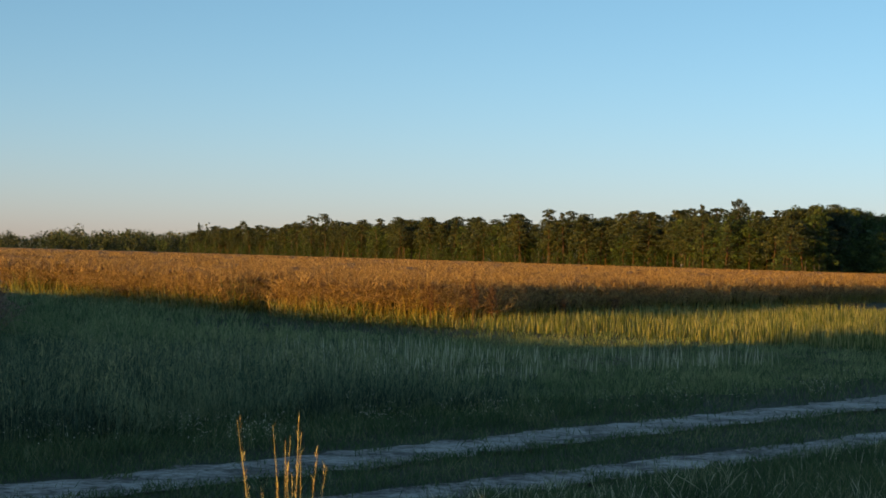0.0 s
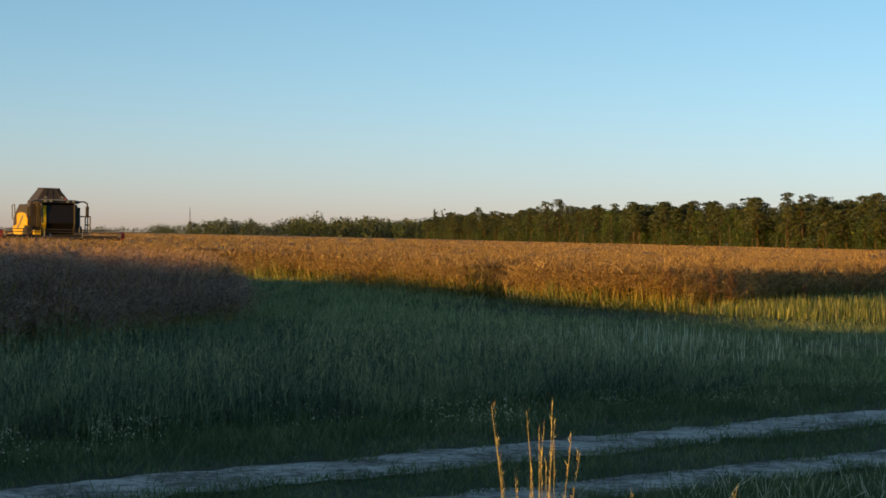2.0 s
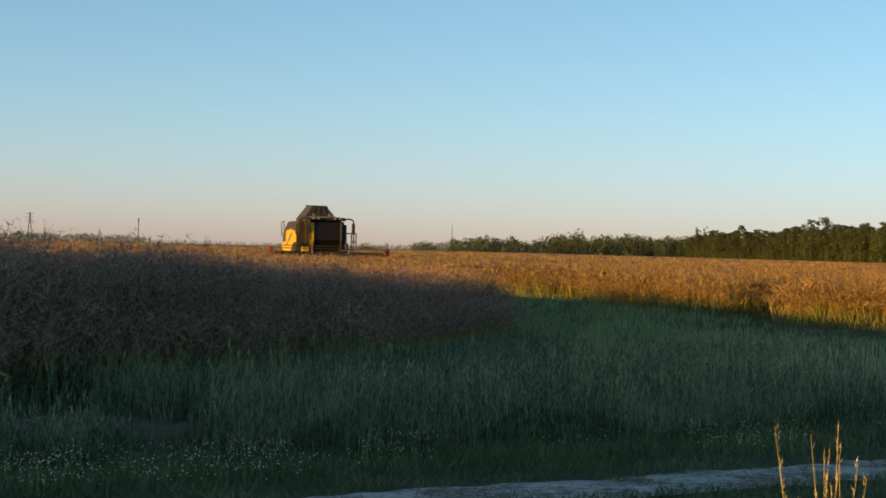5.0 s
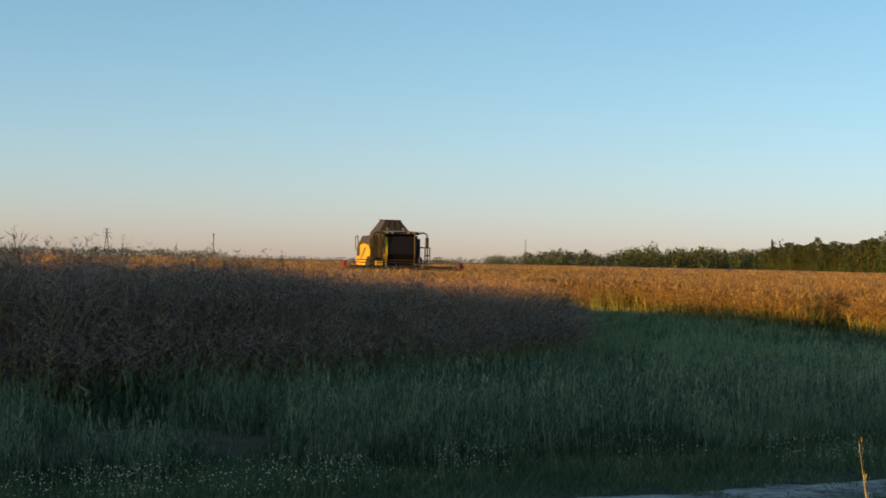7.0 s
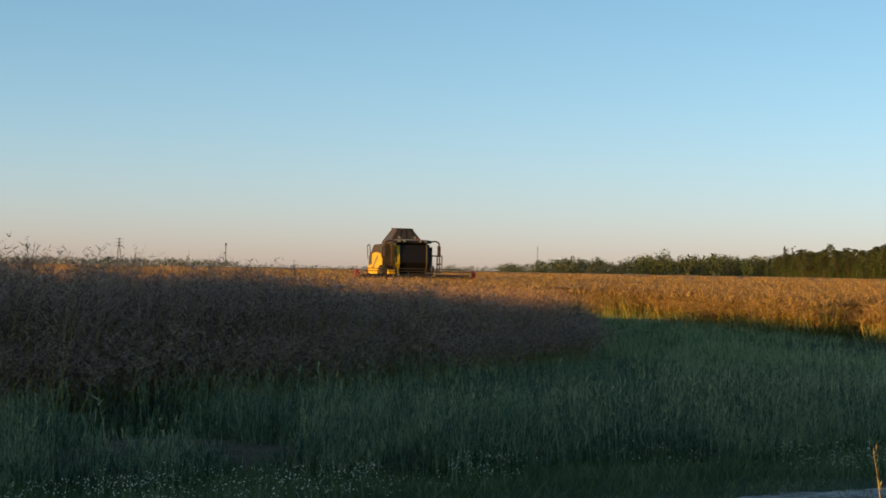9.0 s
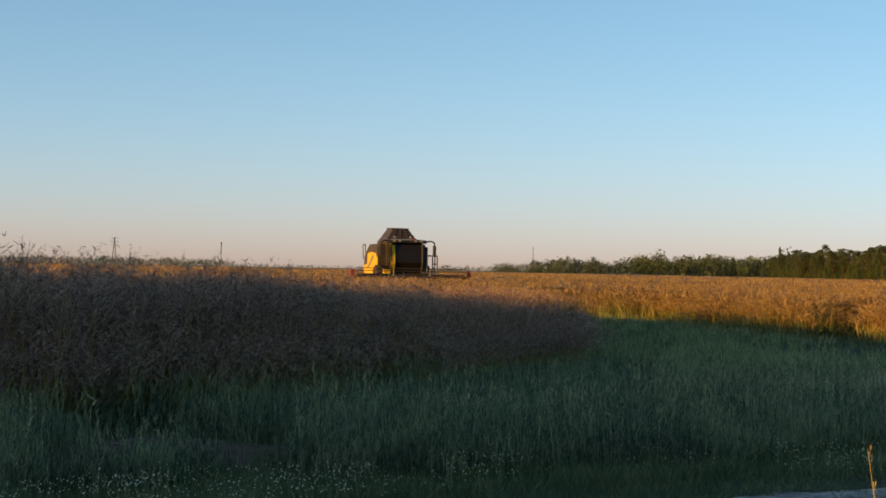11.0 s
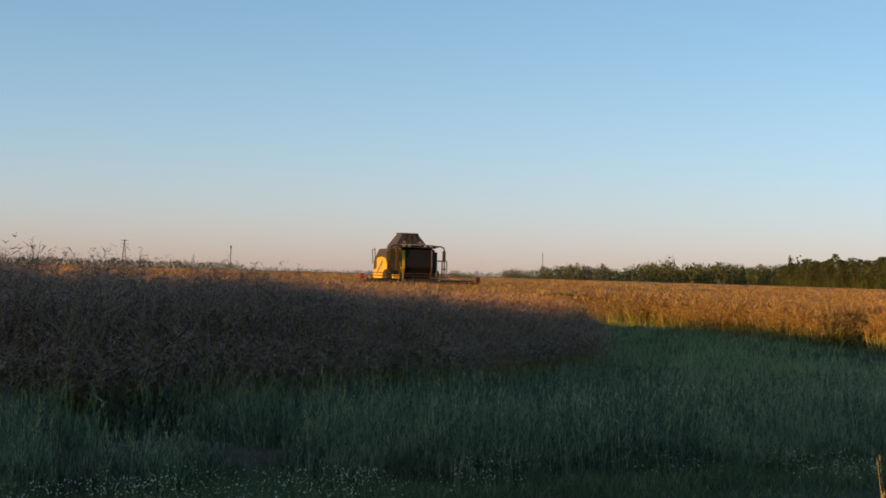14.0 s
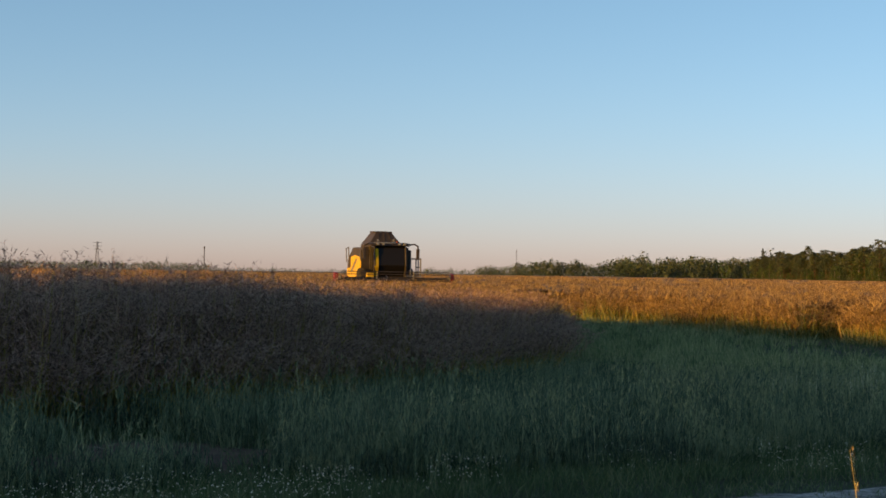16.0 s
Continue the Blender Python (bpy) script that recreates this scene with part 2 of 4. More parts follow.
def along_edge(n, depth, first, last):
    pts = np.array(EDGE[first:last + 1], float)
    d = np.diff(pts, axis=0)
    ln = np.hypot(d[:, 0], d[:, 1])
    # more plants where the edge is close
    wgt = ln / np.clip(np.hypot(*(pts[:-1] + d / 2).T), 14, 80) ** 0.7
    k = rng.choice(len(d), n, p=wgt / wgt.sum())
    u = rng.uniform(0, 1, n)
    p = pts[k] + d[k] * u[:, None]
    nrm = np.stack([-d[k, 1], d[k, 0]], 1) / ln[k][:, None]
    inn = depth * rng.uniform(0, 1, n) ** 1.4
    p = p + nrm * (inn - 0.3 * rng.uniform(0, 1, n) + 0.28 * drift(p[:, 0], p[:, 1], 1.1))[:, None]
    return p[:, 0], p[:, 1], inn, nrm


def build_crop():
    # edge of the near stand
    x, y, inn, nrm = along_edge(4300, 2.6, 1, 6)
    step = np.clip(inn / 1.3, 0, 1)
    chunks = crop_plants(x, y, crop_height(x, y) * rng.uniform(0.72, 1.04, len(x)) * (0.6 + 0.4 * step), lean=0.2, push=-nrm * (0.45 * (1 - step) * rng.uniform(0, 1, len(x)))[:, None])
    # lodged dry stems that arch over and hang out of the stand
    x, y, inn, nrm = along_edge(1500, 1.1, 1, 6)
    b = np.stack([x, y, rng.uniform(0.1, 0.8, len(x))], 1)
    out = (0.25 + rng.uniform(0, 0.5, len(x)))[:, None]
    tip = b + np.concatenate([-nrm * out + rng.normal(0, 0.3, (len(x), 2)), rng.uniform(-0.4, 0.3, (len(x), 1))], 1)
    v, t = blades(b, tip, 0.006, 0.0)
    v = v.reshape(-1, 5, 3)
    v[:, 2:4, 2] += 0.18
    chunks.append((v.reshape(-1, 3), t, 0))
    ob = new("crop_edge", joined("crop_edge", chunks, [POD_SHADE, STEM]))
    tagged(ob, "ripe rape plants leaning out along the shaded field edge, shade tinted into the pods", "crop", kind="stuff")
    x, y, inn, nrm = along_edge(3900, 2.6, 9, 22)
    step = np.clip(inn / 1.0, 0, 1)
    chunks = crop_plants(x, y, crop_height(x, y) * rng.uniform(0.75, 1.04, len(x)) * (0.7 + 0.3 * step), 1.5, 6, 6, 0.16, -nrm * (0.3 * (1 - step) * rng.uniform(0, 1, len(x)))[:, None])
    # green and yellow weeds and bare stems low down at the edge
    x, y, inn, nrm = along_edge(4400, 0.9, 9, 17)
    b = np.stack([x, y, np.zeros(len(x))], 1)
    tip = b + np.stack([rng.normal(0, 0.2, len(x)), rng.normal(0, 0.2, len(x)), rng.uniform(0.1, 0.6, len(x)) * (1 + 0.8 * drift(x, y, 0.9))], 1)
    v, t = blades(b, tip, 0.02, 0.05)
    chunks.append((v, t, 2))
    ob = new("crop_edge", joined("crop_edge_far", chunks, [POD_SUN, STEM, REGROWTH]))
    tagged(ob, "rape plants with sunlight tinted into their orange pods and yellow-green stems at the bay", "crop", kind="stuff")
    # the inside of the field
    x, y, d = wedge(26000, 13, 150, power=0)
    ok = inside(x, y, FIELD)
    x, y, d = x[ok], y[ok], d[ok]
    chunks = []
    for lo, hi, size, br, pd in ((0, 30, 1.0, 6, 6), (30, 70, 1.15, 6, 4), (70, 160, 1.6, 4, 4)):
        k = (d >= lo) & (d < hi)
        # the nearest plants take the shade-tinted pods, all others the sun-tinted ones
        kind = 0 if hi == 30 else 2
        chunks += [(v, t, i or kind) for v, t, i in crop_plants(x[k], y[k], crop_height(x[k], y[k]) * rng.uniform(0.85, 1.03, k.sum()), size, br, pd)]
    # single long stems that stick out over the near stand
    x, y, d = wedge(2400, 14, 34, left=16.5, right=-4, power=0)
    k = inside(x, y, FIELD)
    chunks += crop_plants(x[k], y[k], crop_height(x[k], y[k]) * (0.95 + (0.07 + 0.09 * np.clip((np.degrees(np.arctan2(-x[k], y[k])) - 3) / 7, 0, 1)) * rng.uniform(0, 1, k.sum()) ** 1.8), 1.0, 9, 9, 0.1)
    # tops of the stand further out
    x, y, d = wedge(150000, 28, 520, power=0)
    ok = inside(x, y, FIELD)
    x, y, d = np.repeat(x[ok], 3), np.repeat(y[ok], 3), np.repeat(d[ok], 3)
    h = crop_height(x, y)
    r = 0.16 + 0.0022 * d
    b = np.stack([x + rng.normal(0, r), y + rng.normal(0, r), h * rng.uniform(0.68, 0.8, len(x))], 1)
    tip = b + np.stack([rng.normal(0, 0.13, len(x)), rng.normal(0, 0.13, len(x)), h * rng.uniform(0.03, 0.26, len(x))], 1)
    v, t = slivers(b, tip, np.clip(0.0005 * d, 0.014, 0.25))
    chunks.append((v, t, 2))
    ob = new("crop", joined("crop", chunks, [POD_SHADE, STEM, POD_SUN]))
    tagged(ob, "dense ripe rape crop, dry pods tinted shade-brown near and sunlit gold further out", "crop", kind="stuff")
    # closed canopy under the tops, out to the woods
    az = np.radians(np.concatenate([np.linspace(70, 20, 26), np.linspace(18, -37, 220), np.linspace(-39, -70, 16)]))
    ds = np.concatenate([np.geomspace(9, 70, 150), np.geomspace(72, 1200, 90)])
    A, D = np.meshgrid(az, ds, indexing="ij")
    X, Y = -D * np.sin(A), D * np.cos(A)
    step = 0.75
    ok = inside(X, Y, FIELD)
    for dx, dy in ((step, 0), (-step, 0), (0, step), (0, -step), (0.6, -0.6), (-0.6, -0.6)):
        ok &= inside(X + dx, Y + dy, FIELD)
    Z = crop_height(X, Y) * np.where(D < 48, 0.72, 0.8) + np.clip(0.001 * D, 0.05, 0.075) * rng.normal(size=X.shape)
    idx = np.arange(X.size).reshape(X.shape)
    q = ok[:-1, :-1] & ok[1:, :-1] & ok[:-1, 1:] & ok[1:, 1:]
    a, b, c, e = idx[:-1, :-1][q], idx[1:, :-1][q], idx[1:, 1:][q], idx[:-1, 1:][q]
    t = np.concatenate([np.stack([a, b, c], 1), np.stack([a, c, e], 1)])
    ob = new("crop_canopy", mesh_of("crop_canopy", np.stack([X, Y, Z], -1).reshape(-1, 3), t, [CANOPY]))
    tagged(ob, "matted top of the ripe brown rape field reaching the woods", "crop field", kind="stuff")


build_crop()


# ---- grass, stubble, flowers ----


def grass(name, x, y, low, high, width, material, label, lean=0.25, tuft=1):
    n = len(x)
    h = rng.uniform(low, high, n) * (1 + 0.28 * drift(x, y, 1.1, 2.0))
    b = np.stack([x, y, np.zeros(n)], 1)
    ox = rng.normal(0, lean, n)
    oy = rng.normal(0, lean, n)
    if tuft > 1:
        # blades spread out of shared tufts
        r = 0.05 + 0.5 * rng.uniform(0, 1, n) ** 2 * 0.2
        a = rng.uniform(0, 2 * math.pi, (tuft, n))
        k = rng.uniform(0.2, 1, (tuft, n))
        b = np.concatenate([b + np.stack([r * k[i] * np.cos(a[i]), r * k[i] * np.sin(a[i]), 0 * x], 1) for i in range(tuft)])
        hs = [h * rng.uniform(0.3, 1.15, n) for i in range(tuft)]
        tip = np.concatenate([np.stack([(ox + 0.5 * k[i] * np.cos(a[i])) * hs[i], (oy + 0.5 * k[i] * np.sin(a[i])) * hs[i], hs[i]], 1) for i in range(tuft)]) + b
        width = np.tile(np.broadcast_to(width, n), tuft)
    else:
        tip = b + np.stack([ox * h, oy * h, h], 1)
    v, t = blades(b, tip, width, 0.06)
    ob = new(name, mesh_of(name, v, t, [material]))
    return tagged(ob, label, "grass", kind="stuff")


def herbs(name, x, y, d, material, label):
    """Upright stems in tufts, each with small leaves that point up and out."""
    n, stems, leaves = len(x), 6, 7
    clump = np.clip(0.5 + 0.7 * drift(x, y, 0.32, 9.0) + rng.normal(0, 0.12, n), 0, 1)
    tall = (0.27 + 0.15 * np.clip((24 - d) / 8, 0, 1)) * (0.5 + 0.75 * clump) * (1 + 0.25 * drift(x, y, 1.1, 2.0))
    x, y, tall = np.repeat(x, stems), np.repeat(y, stems), np.repeat(tall, stems)
    m = n * stems
    h = tall * rng.uniform(0.4, 1.2, m)
    b = np.stack([x + rng.normal(0, 0.09, m), y + rng.normal(0, 0.09, m), np.zeros(m)], 1)
    tip = b + np.stack([rng.normal(0, 0.12, m) * h, rng.normal(0, 0.12, m) * h, h], 1)
    v, t = slivers(b, tip, 0.008)
    f = rng.uniform(0.12, 0.98, (m, leaves))
    p = (b[:, None] + (tip - b)[:, None] * f[..., None]).reshape(-1, 3)
    w = rng.normal(0, 1, p.shape) * [0.32, 0.32, 0.2] + [0, 0, 0.9]
    w *= (rng.uniform(0.04, 0.11, len(p)) / np.linalg.norm(w, axis=1))[:, None]
    v2, t2 = slivers(p, p + w, 0.0085)
    ob = new(name, joined(name, [(v, t, 0), (v2, t2, 0)], [material]))
    return tagged(ob, label, "grass", kind="stuff")


def build_grass():
    def place(n, near, far, left=17, right=-36):
        x, y, d = wedge(n, near, far, left, right, power=0)
        return x, y, d, -0.5 * x + 0.866 * y
    free = lambda x, y: ~inside(x, y, FIELD)
    # tall blue-green herbs and grass in the bay, soft and upright
    x, y, d, ac = place(30000, 11.5, 66, 17, -25)
    right = x - (4.7 + 0.05 * (y - 15)) + 1.5 * drift(x, y, 2.0)
    ok = free(x, y) & (ac > 11.1 + 0.5 * drift(x, y, 1.3)) & (rng.uniform(0, 1, len(x)) > np.clip(right / 3, 0, 1))
    bare = np.minimum(np.hypot((x + 2.5) / 0.72, (y - 13.7) / 1.9), np.hypot((x + 1.53) / 0.34, (y - 13.5) / 1.5)) < 1 + 0.25 * drift(x, y, 0.5)
    ok &= ~bare & (drift(x, y, 0.4, 6.0) + rng.normal(0, 0.25, len(x)) > -0.4)
    x, y, d = x[ok], y[ok], d[ok]
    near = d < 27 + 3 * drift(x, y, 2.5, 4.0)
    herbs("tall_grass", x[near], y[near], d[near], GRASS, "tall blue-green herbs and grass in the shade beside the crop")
    # short pale grass between the stubble
    x3, y3, d3, ac3 = place(26000, 14, 34, -8, -37)
    k = free(x3, y3) & (ac3 > 11.2 + 0.6 * drift(x3, y3, 1.3)) & (x3 > 3.5 + drift(x3, y3, 1.5)) & (0.9 * x3 + 0.436 * y3 < 30) & (drift(x3, y3, 0.6, 3.0) > -0.45)
    grass("short_grass", x3[k], y3[k], 0.05, 0.17, 0.008, BAY, "short pale green grass between the stubble rows", 0.3, 6)
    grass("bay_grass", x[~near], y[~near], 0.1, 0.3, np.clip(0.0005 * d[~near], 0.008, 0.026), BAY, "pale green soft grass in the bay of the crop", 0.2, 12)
    # pale thin flowering stems that stand out of the grass
    k = rng.uniform(0, 1, len(x)) < np.where(x > 2.0, 0.3, 0.1)
    b = np.stack([x[k], y[k], 0 * x[k]], 1)
    m = len(b)
    top = (0.3 + 0.32 * np.clip((30 - d[k]) / 12, 0, 1)) * rng.uniform(0.8, 1.25, m)
    tip = b + np.stack([rng.normal(0, 0.09, m), rng.normal(0, 0.09, m), top], 1)
    v, t = slivers(b, tip, 0.006)
    f = rng.uniform(0.62, 1.0, (m, 7))
    p0 = (b[:, None] + (tip - b)[:, None] * f[..., None]).reshape(-1, 3)
    w = rng.normal(0, 0.022, p0.shape) + [0, 0, 0.035]
    v2, t2 = slivers(p0, p0 + w, 0.01)
    tagged(new("flowering_grass", joined("flowering_grass", [(v, t, 0), (v2, t2, 0)], [STRAW_GREEN])), "pale green flowering grass stems above the tall grass", "grass", kind="stuff")
    # low growth on the verges and between the ruts
    x, y, d, ac = place(100000, 8.5, 60, 17, -37)
    x2, y2, d2, ac2 = place(90000, 8.5, 19, 17, -37)
    x, y, d, ac = np.append(x, x2), np.append(y, y2), np.append(d, d2), np.append(ac, ac2)
    wob = 0.17 * drift(x, y, 0.35, 1.0)
    al = ALONG[0] * x + ALONG[1] * y
    clear = (np.abs(ac - rut_middle(True, al)) > 0.33 + wob) & (np.abs(ac - rut_middle(False, al)) > 0.22 + wob)
    few = (rng.uniform(0, 1, len(x)) < 0.09) & (drift(x, y, 0.3, 4.0) > 0)
    bare = np.hypot((x + 2.3) / 1.25, (y - 14.0) / 1.35) < 1 + 0.3 * drift(x, y, 0.5)
    ok = free(x, y) & (clear | few) & (~bare | (rng.uniform(0, 1, len(x)) < 0.1))
    x, y, d, ac = x[ok], y[ok], d[ok], ac[ok]
    tall = np.where((ac > 10) | (ac < 6.7), 0.12, 0.055)
    n = len(x)
    h = tall * rng.uniform(0.4, 1.3, n) * (1 + 0.4 * drift(x, y, 0.7, 5.0))
    b = np.stack([x, y, np.zeros(n)], 1)
    tip = b + np.stack([rng.normal(0, 0.5, n) * h, rng.normal(0, 0.5, n) * h, h], 1)
    v, t = blades(b, tip, np.clip(0.00045 * d, 0.0045, 0.02), 0.1)
    ob = new("verge_grass", mesh_of("verge_grass", v, t, [LOW]))
    tagged(ob, "short trampled grass and herbs beside the sandy ruts", "grass", kind="stuff")
    # dry bleached blades on the near verge
    x, y, d, ac = place(26000, 8.5, 26, 17, -37)
    ok = (ac < 6.75) & (drift(x, y, 0.6, 2.0) > -0.1)
    grass("dry_verge_grass", x[ok], y[ok], 0.05, 0.2, 0.006, STRAW, "bleached dry grass on the near verge of the track", 0.5)
    # cut stubble in the shade
    x, y, d, ac = place(16000, 16.5, 27.5, -11, -36)
    ok = free(x, y) & (ac > 13.6 + 0.35 * drift(x, y, 1.2)) & (x > 4.6 + drift(x, y, 1.5)) & (drift(x, y, 1.6, 3) > -0.4) & ((ac + 0.12 * drift(x, y, 3.0)) % 0.75 < 0.22)
    grass("stubble", x[ok], y[ok], 0.17, 0.36, 0.014, STRAW, "pale cut straw stubble standing in rows", 0.1)
    # cut straw lying between the rows, and litter on the bare patch
    m = 5200
    u = rng.uniform(-2, 30, m)
    a = 14.8 + rng.normal(0, 0.6, m) + 0.4 * np.sin(u / 3)
    x, y = ALONG[0] * u + ACROSS[0] * a, ALONG[1] * u + ACROSS[1] * a
    k = (x > 5.6 + drift(x, y, 1.5)) & (drift(x, y, 0.9, 7) > -0.1) & (0.9 * x + 0.436 * y < 25)
    x = np.concatenate([x[k], -2.4 + rng.normal(0, 0.35, 30)])
    y = np.concatenate([y[k], 14.0 + rng.normal(0, 0.5, 30)])
    b = np.stack([x, y, rng.uniform(0.02, 0.09, len(x))], 1)
    tip = b + np.stack([rng.normal(0, 0.15, len(x)), rng.normal(0, 0.15, len(x)), rng.normal(0.01, 0.03, len(x))], 1)
    v, t = slivers(b, tip, 0.007)
    tagged(new("straw", mesh_of("straw", v, t, [CHAFF])), "loose grey-brown cut straw between the stubble rows", "straw", kind="stuff")
    # yellow-green regrowth in the sun
    x, y, d, ac = place(75000, 29, 62, -14, -37)
    ok = free(x, y) & (0.8 * x + 0.6 * y > 32 + 1.2 * drift(x, y, 1.7)) & (y > 23) & (drift(x, y, 0.8, 8.0) + rng.normal(0, 0.5, len(x)) > -0.6)
    grass("stubble", x[ok], y[ok], 0.13, 0.43, 0.017, REGROWTH, "sunlit yellow-green stubble in front of the crop", 0.09)


build_grass()


def build_flowers():
    chunks = []
    n = 105
    u = 1.0 + 21 * rng.uniform(0, 1, n) ** 1.7
    ac = 9.9 + np.abs(rng.normal(0, 1, n)) * np.where(u < 8, 0.4, 0.65)
    keep = rng.uniform(0, 1, n) < np.where(u < 7, 1.0, 0.6)
    for uu, aa in zip(u[keep], ac[keep]):
        p = ALONG * uu + ACROSS * aa
        m = int(rng.integers(8, 46))
        r = rng.uniform(0.07, 0.2)
        x = p[0] + rng.normal(0, r, m)
        y = p[1] + rng.normal(0, r, m)
        z = rng.uniform(0.08, 0.26, m)
        b = np.stack([x, y, z * 0], 1)
        head = np.stack([x + rng.normal(0, 0.03, m), y + rng.normal(0, 0.03, m), z], 1)
        v, t = slivers(b, head, 0.008)
        chunks.append((v, t, 1))
        # six-sided tilted heads
        a = np.arange(6) * math.pi / 3
        rad = rng.uniform(0.0028, 0.0056, m)
        ring = np.stack([np.cos(a), np.sin(a) * 0.75, np.sin(a) * 0.66], 1)
        v = np.concatenate([head[:, None] + [0, -0.003, 0.006], head[:, None] + ring[None] * rad[:, None, None]], 1).reshape(-1, 3)
        k = np.array([(0, 1 + i, 1 + (i + 1) % 6) for i in range(6)])
        chunks.append((v, (k[None] + 7 * np.arange(m)[:, None, None]).reshape(-1, 3), 0))
    ob = new("chamomile", joined("chamomile", chunks, [PETAL, LOW]))
    tagged(ob, "white chamomile flowers in clumps along the track verge", "wildflowers", kind="stuff")


build_flowers()

# ---- trees ----


def tube(path, radii, sides=7):
    """A tapering bent tube as verts and triangles."""
    v, t = [], []
    for p, r in zip(path, radii):
        for k in range(sides):
            a = 2 * math.pi * k / sides
            v.append((p[0] + r * math.cos(a), p[1] + r * math.sin(a), p[2]))
    for i in range(len(path) - 1):
        for k in range(sides):
            j = (k + 1) % sides
            o, q = i * sides, (i + 1) * sides
            t += [(o + k, q + k, q + j), (o + k, q + j, o + j)]
    return np.array(v), np.array(t)


def foliage(centres, radius, per, size, flat=0.7):
    """Tufts: small triangles scattered in a ball round every centre."""
    c = np.repeat(np.asarray(centres, float), per, 0)
    r = np.repeat(np.asarray(radius, float), per)
    way = rng.normal(size=c.shape)
    way /= np.linalg.norm(way, axis=1, keepdims=True)
    p = c + way * (r * rng.uniform(0.35, 1, len(r)) ** 0.6)[:, None] * [1, 1, flat]
    s = rng.normal(size=(len(p), 3, 3))
    # each leaf lies mostly along the skin of its tuft
    s -= 0.75 * (s * way[:, None]).sum(-1, keepdims=True) * way[:, None]
    s *= (size * rng.uniform(0.6, 1.4, len(p)))[:, None, None]
    return (p[:, None] + s).reshape(-1, 3), np.arange(3 * len(p)).reshape(-1, 3)


LOW_CROWN = {"pine": 0.33, "birch": 0.16, "spruce": 0.06, "bush": 0.03, "shrub": 0.03}
LIMB_COUNT = {"pine": 38, "birch": 34, "spruce": 46, "bush": 44, "shrub": 22}
LEAF = {"pine": (80, 0.165, 0.42), "birch": (60, 0.17, 0.85), "spruce": (44, 0.17, 0.8), "bush": (110, 0.3, 0.9), "shrub": (60, 0.26, 0.9)}


def limb_reach(kind, g):
    """How far a limb reaches out, g of the way up the crown, and how large its tuft is."""
    if kind == "pine":
        return 3.0 * (1 - g) ** 0.4 * (0.55 + 0.45 * min(1, 2.5 * g)) * rng.uniform(0.2, 1.15), rng.uniform(0.7, 1.45) * (1 - 0.35 * g)
    if kind == "birch":
        return 2.2 * math.sin(math.pi * (0.14 + 0.8 * g)) * rng.uniform(0.3, 1.1), rng.uniform(0.6, 1.1)
    if kind == "spruce":
        return 2.1 * (1 - g) * rng.uniform(0.75, 1.05) + 0.12, 0.5 * (1 - g) + 0.28
    if kind == "bush":
        return 3.2 * math.sin(math.pi * (0.15 + 0.8 * g)) * rng.uniform(0.3, 1.1), rng.uniform(0.8, 1.4)
    return 3.4 * math.sin(math.pi * (0.2 + 0.75 * g)) * rng.uniform(0.3, 1.1), rng.uniform(1.0, 1.8)


def tree_kind(name, kind, seed):
    """One tree of about 14 m with trunk, limbs and crown; bare below for a pine."""
    global rng
    keep, rng = rng, np.random.default_rng(seed)
    H = 14.0
    bend = rng.normal(0, 0.35, 2)
    zs = np.linspace(0, H * 0.93, 9)
    path = [(bend[0] * (z / H) ** 2 + 0.1 * math.sin(z + seed), bend[1] * (z / H) ** 2, z) for z in zs]
    chunks = [tube(path, 0.16 * (1 - zs / H * 0.85))]
    low = LOW_CROWN[kind] + (rng.uniform(-0.1, 0.12) if kind == "pine" else 0)
    side = rng.uniform(0, 6.28)
    cs, rs = [], []
    for i in range(LIMB_COUNT[kind]):
        f = low + (1 - low) * (i + rng.uniform(0, 1)) / LIMB_COUNT[kind]
        g = (f - low) / (1 - low)
        out, tuft = limb_reach(kind, g)
        a = i * 2.4 + rng.uniform(0, 1)
        out *= 1 + 0.25 * math.cos(a - side)
        p = np.array(path[min(int(f * 8), 8)])
        p[2] = f * H * 0.96
        c = p + [out * math.cos(a), out * math.sin(a), 0.25 * out * (1 if kind != "spruce" else -0.8)]
        cs.append(c)
        rs.append(tuft)
        if out > 0.5:
            q = p - [0, 0, 0.5]
            chunks.append(tube([q, (q + c) / 2 + [0, 0, 0.05], c], [0.07, 0.05, 0.02], 3))
    trunk = joined("trunk", [(v, t, 0) for v, t in chunks], [BIRCH if kind == "birch" else BARK])
    per, size, flat = LEAF[kind]
    v, t = foliage(cs, rs, per, size, flat)
    crown = mesh_of("crown", v, t, [LEAVES if kind in ("birch", "bush", "shrub") else NEEDLES])
    rng = keep
    return trunk, crown


KINDS = {"pine": [tree_kind("pine", "pine", s) for s in (1, 2, 3, 4, 5)], "birch": [tree_kind("birch", "birch", s) for s in (11, 12, 13)],
         "spruce": [tree_kind("spruce", "spruce", s) for s in (21, 22)], "bush": [tree_kind("bush", "bush", s) for s in (31, 32, 33)], "shrub": [tree_kind("shrub", "shrub", s) for s in (41, 42, 43)]}
TREE_LABEL = {"pine": "tall dark pine with bare reddish trunk at the forest edge", "birch": "leafy green birch at the forest edge",
              "spruce": "narrow pointed spruce standing above the woods", "bush": "dense unseen hedge tree added to shade the track", "shrub": "dense broad-leaved bush at the foot of the wood"}


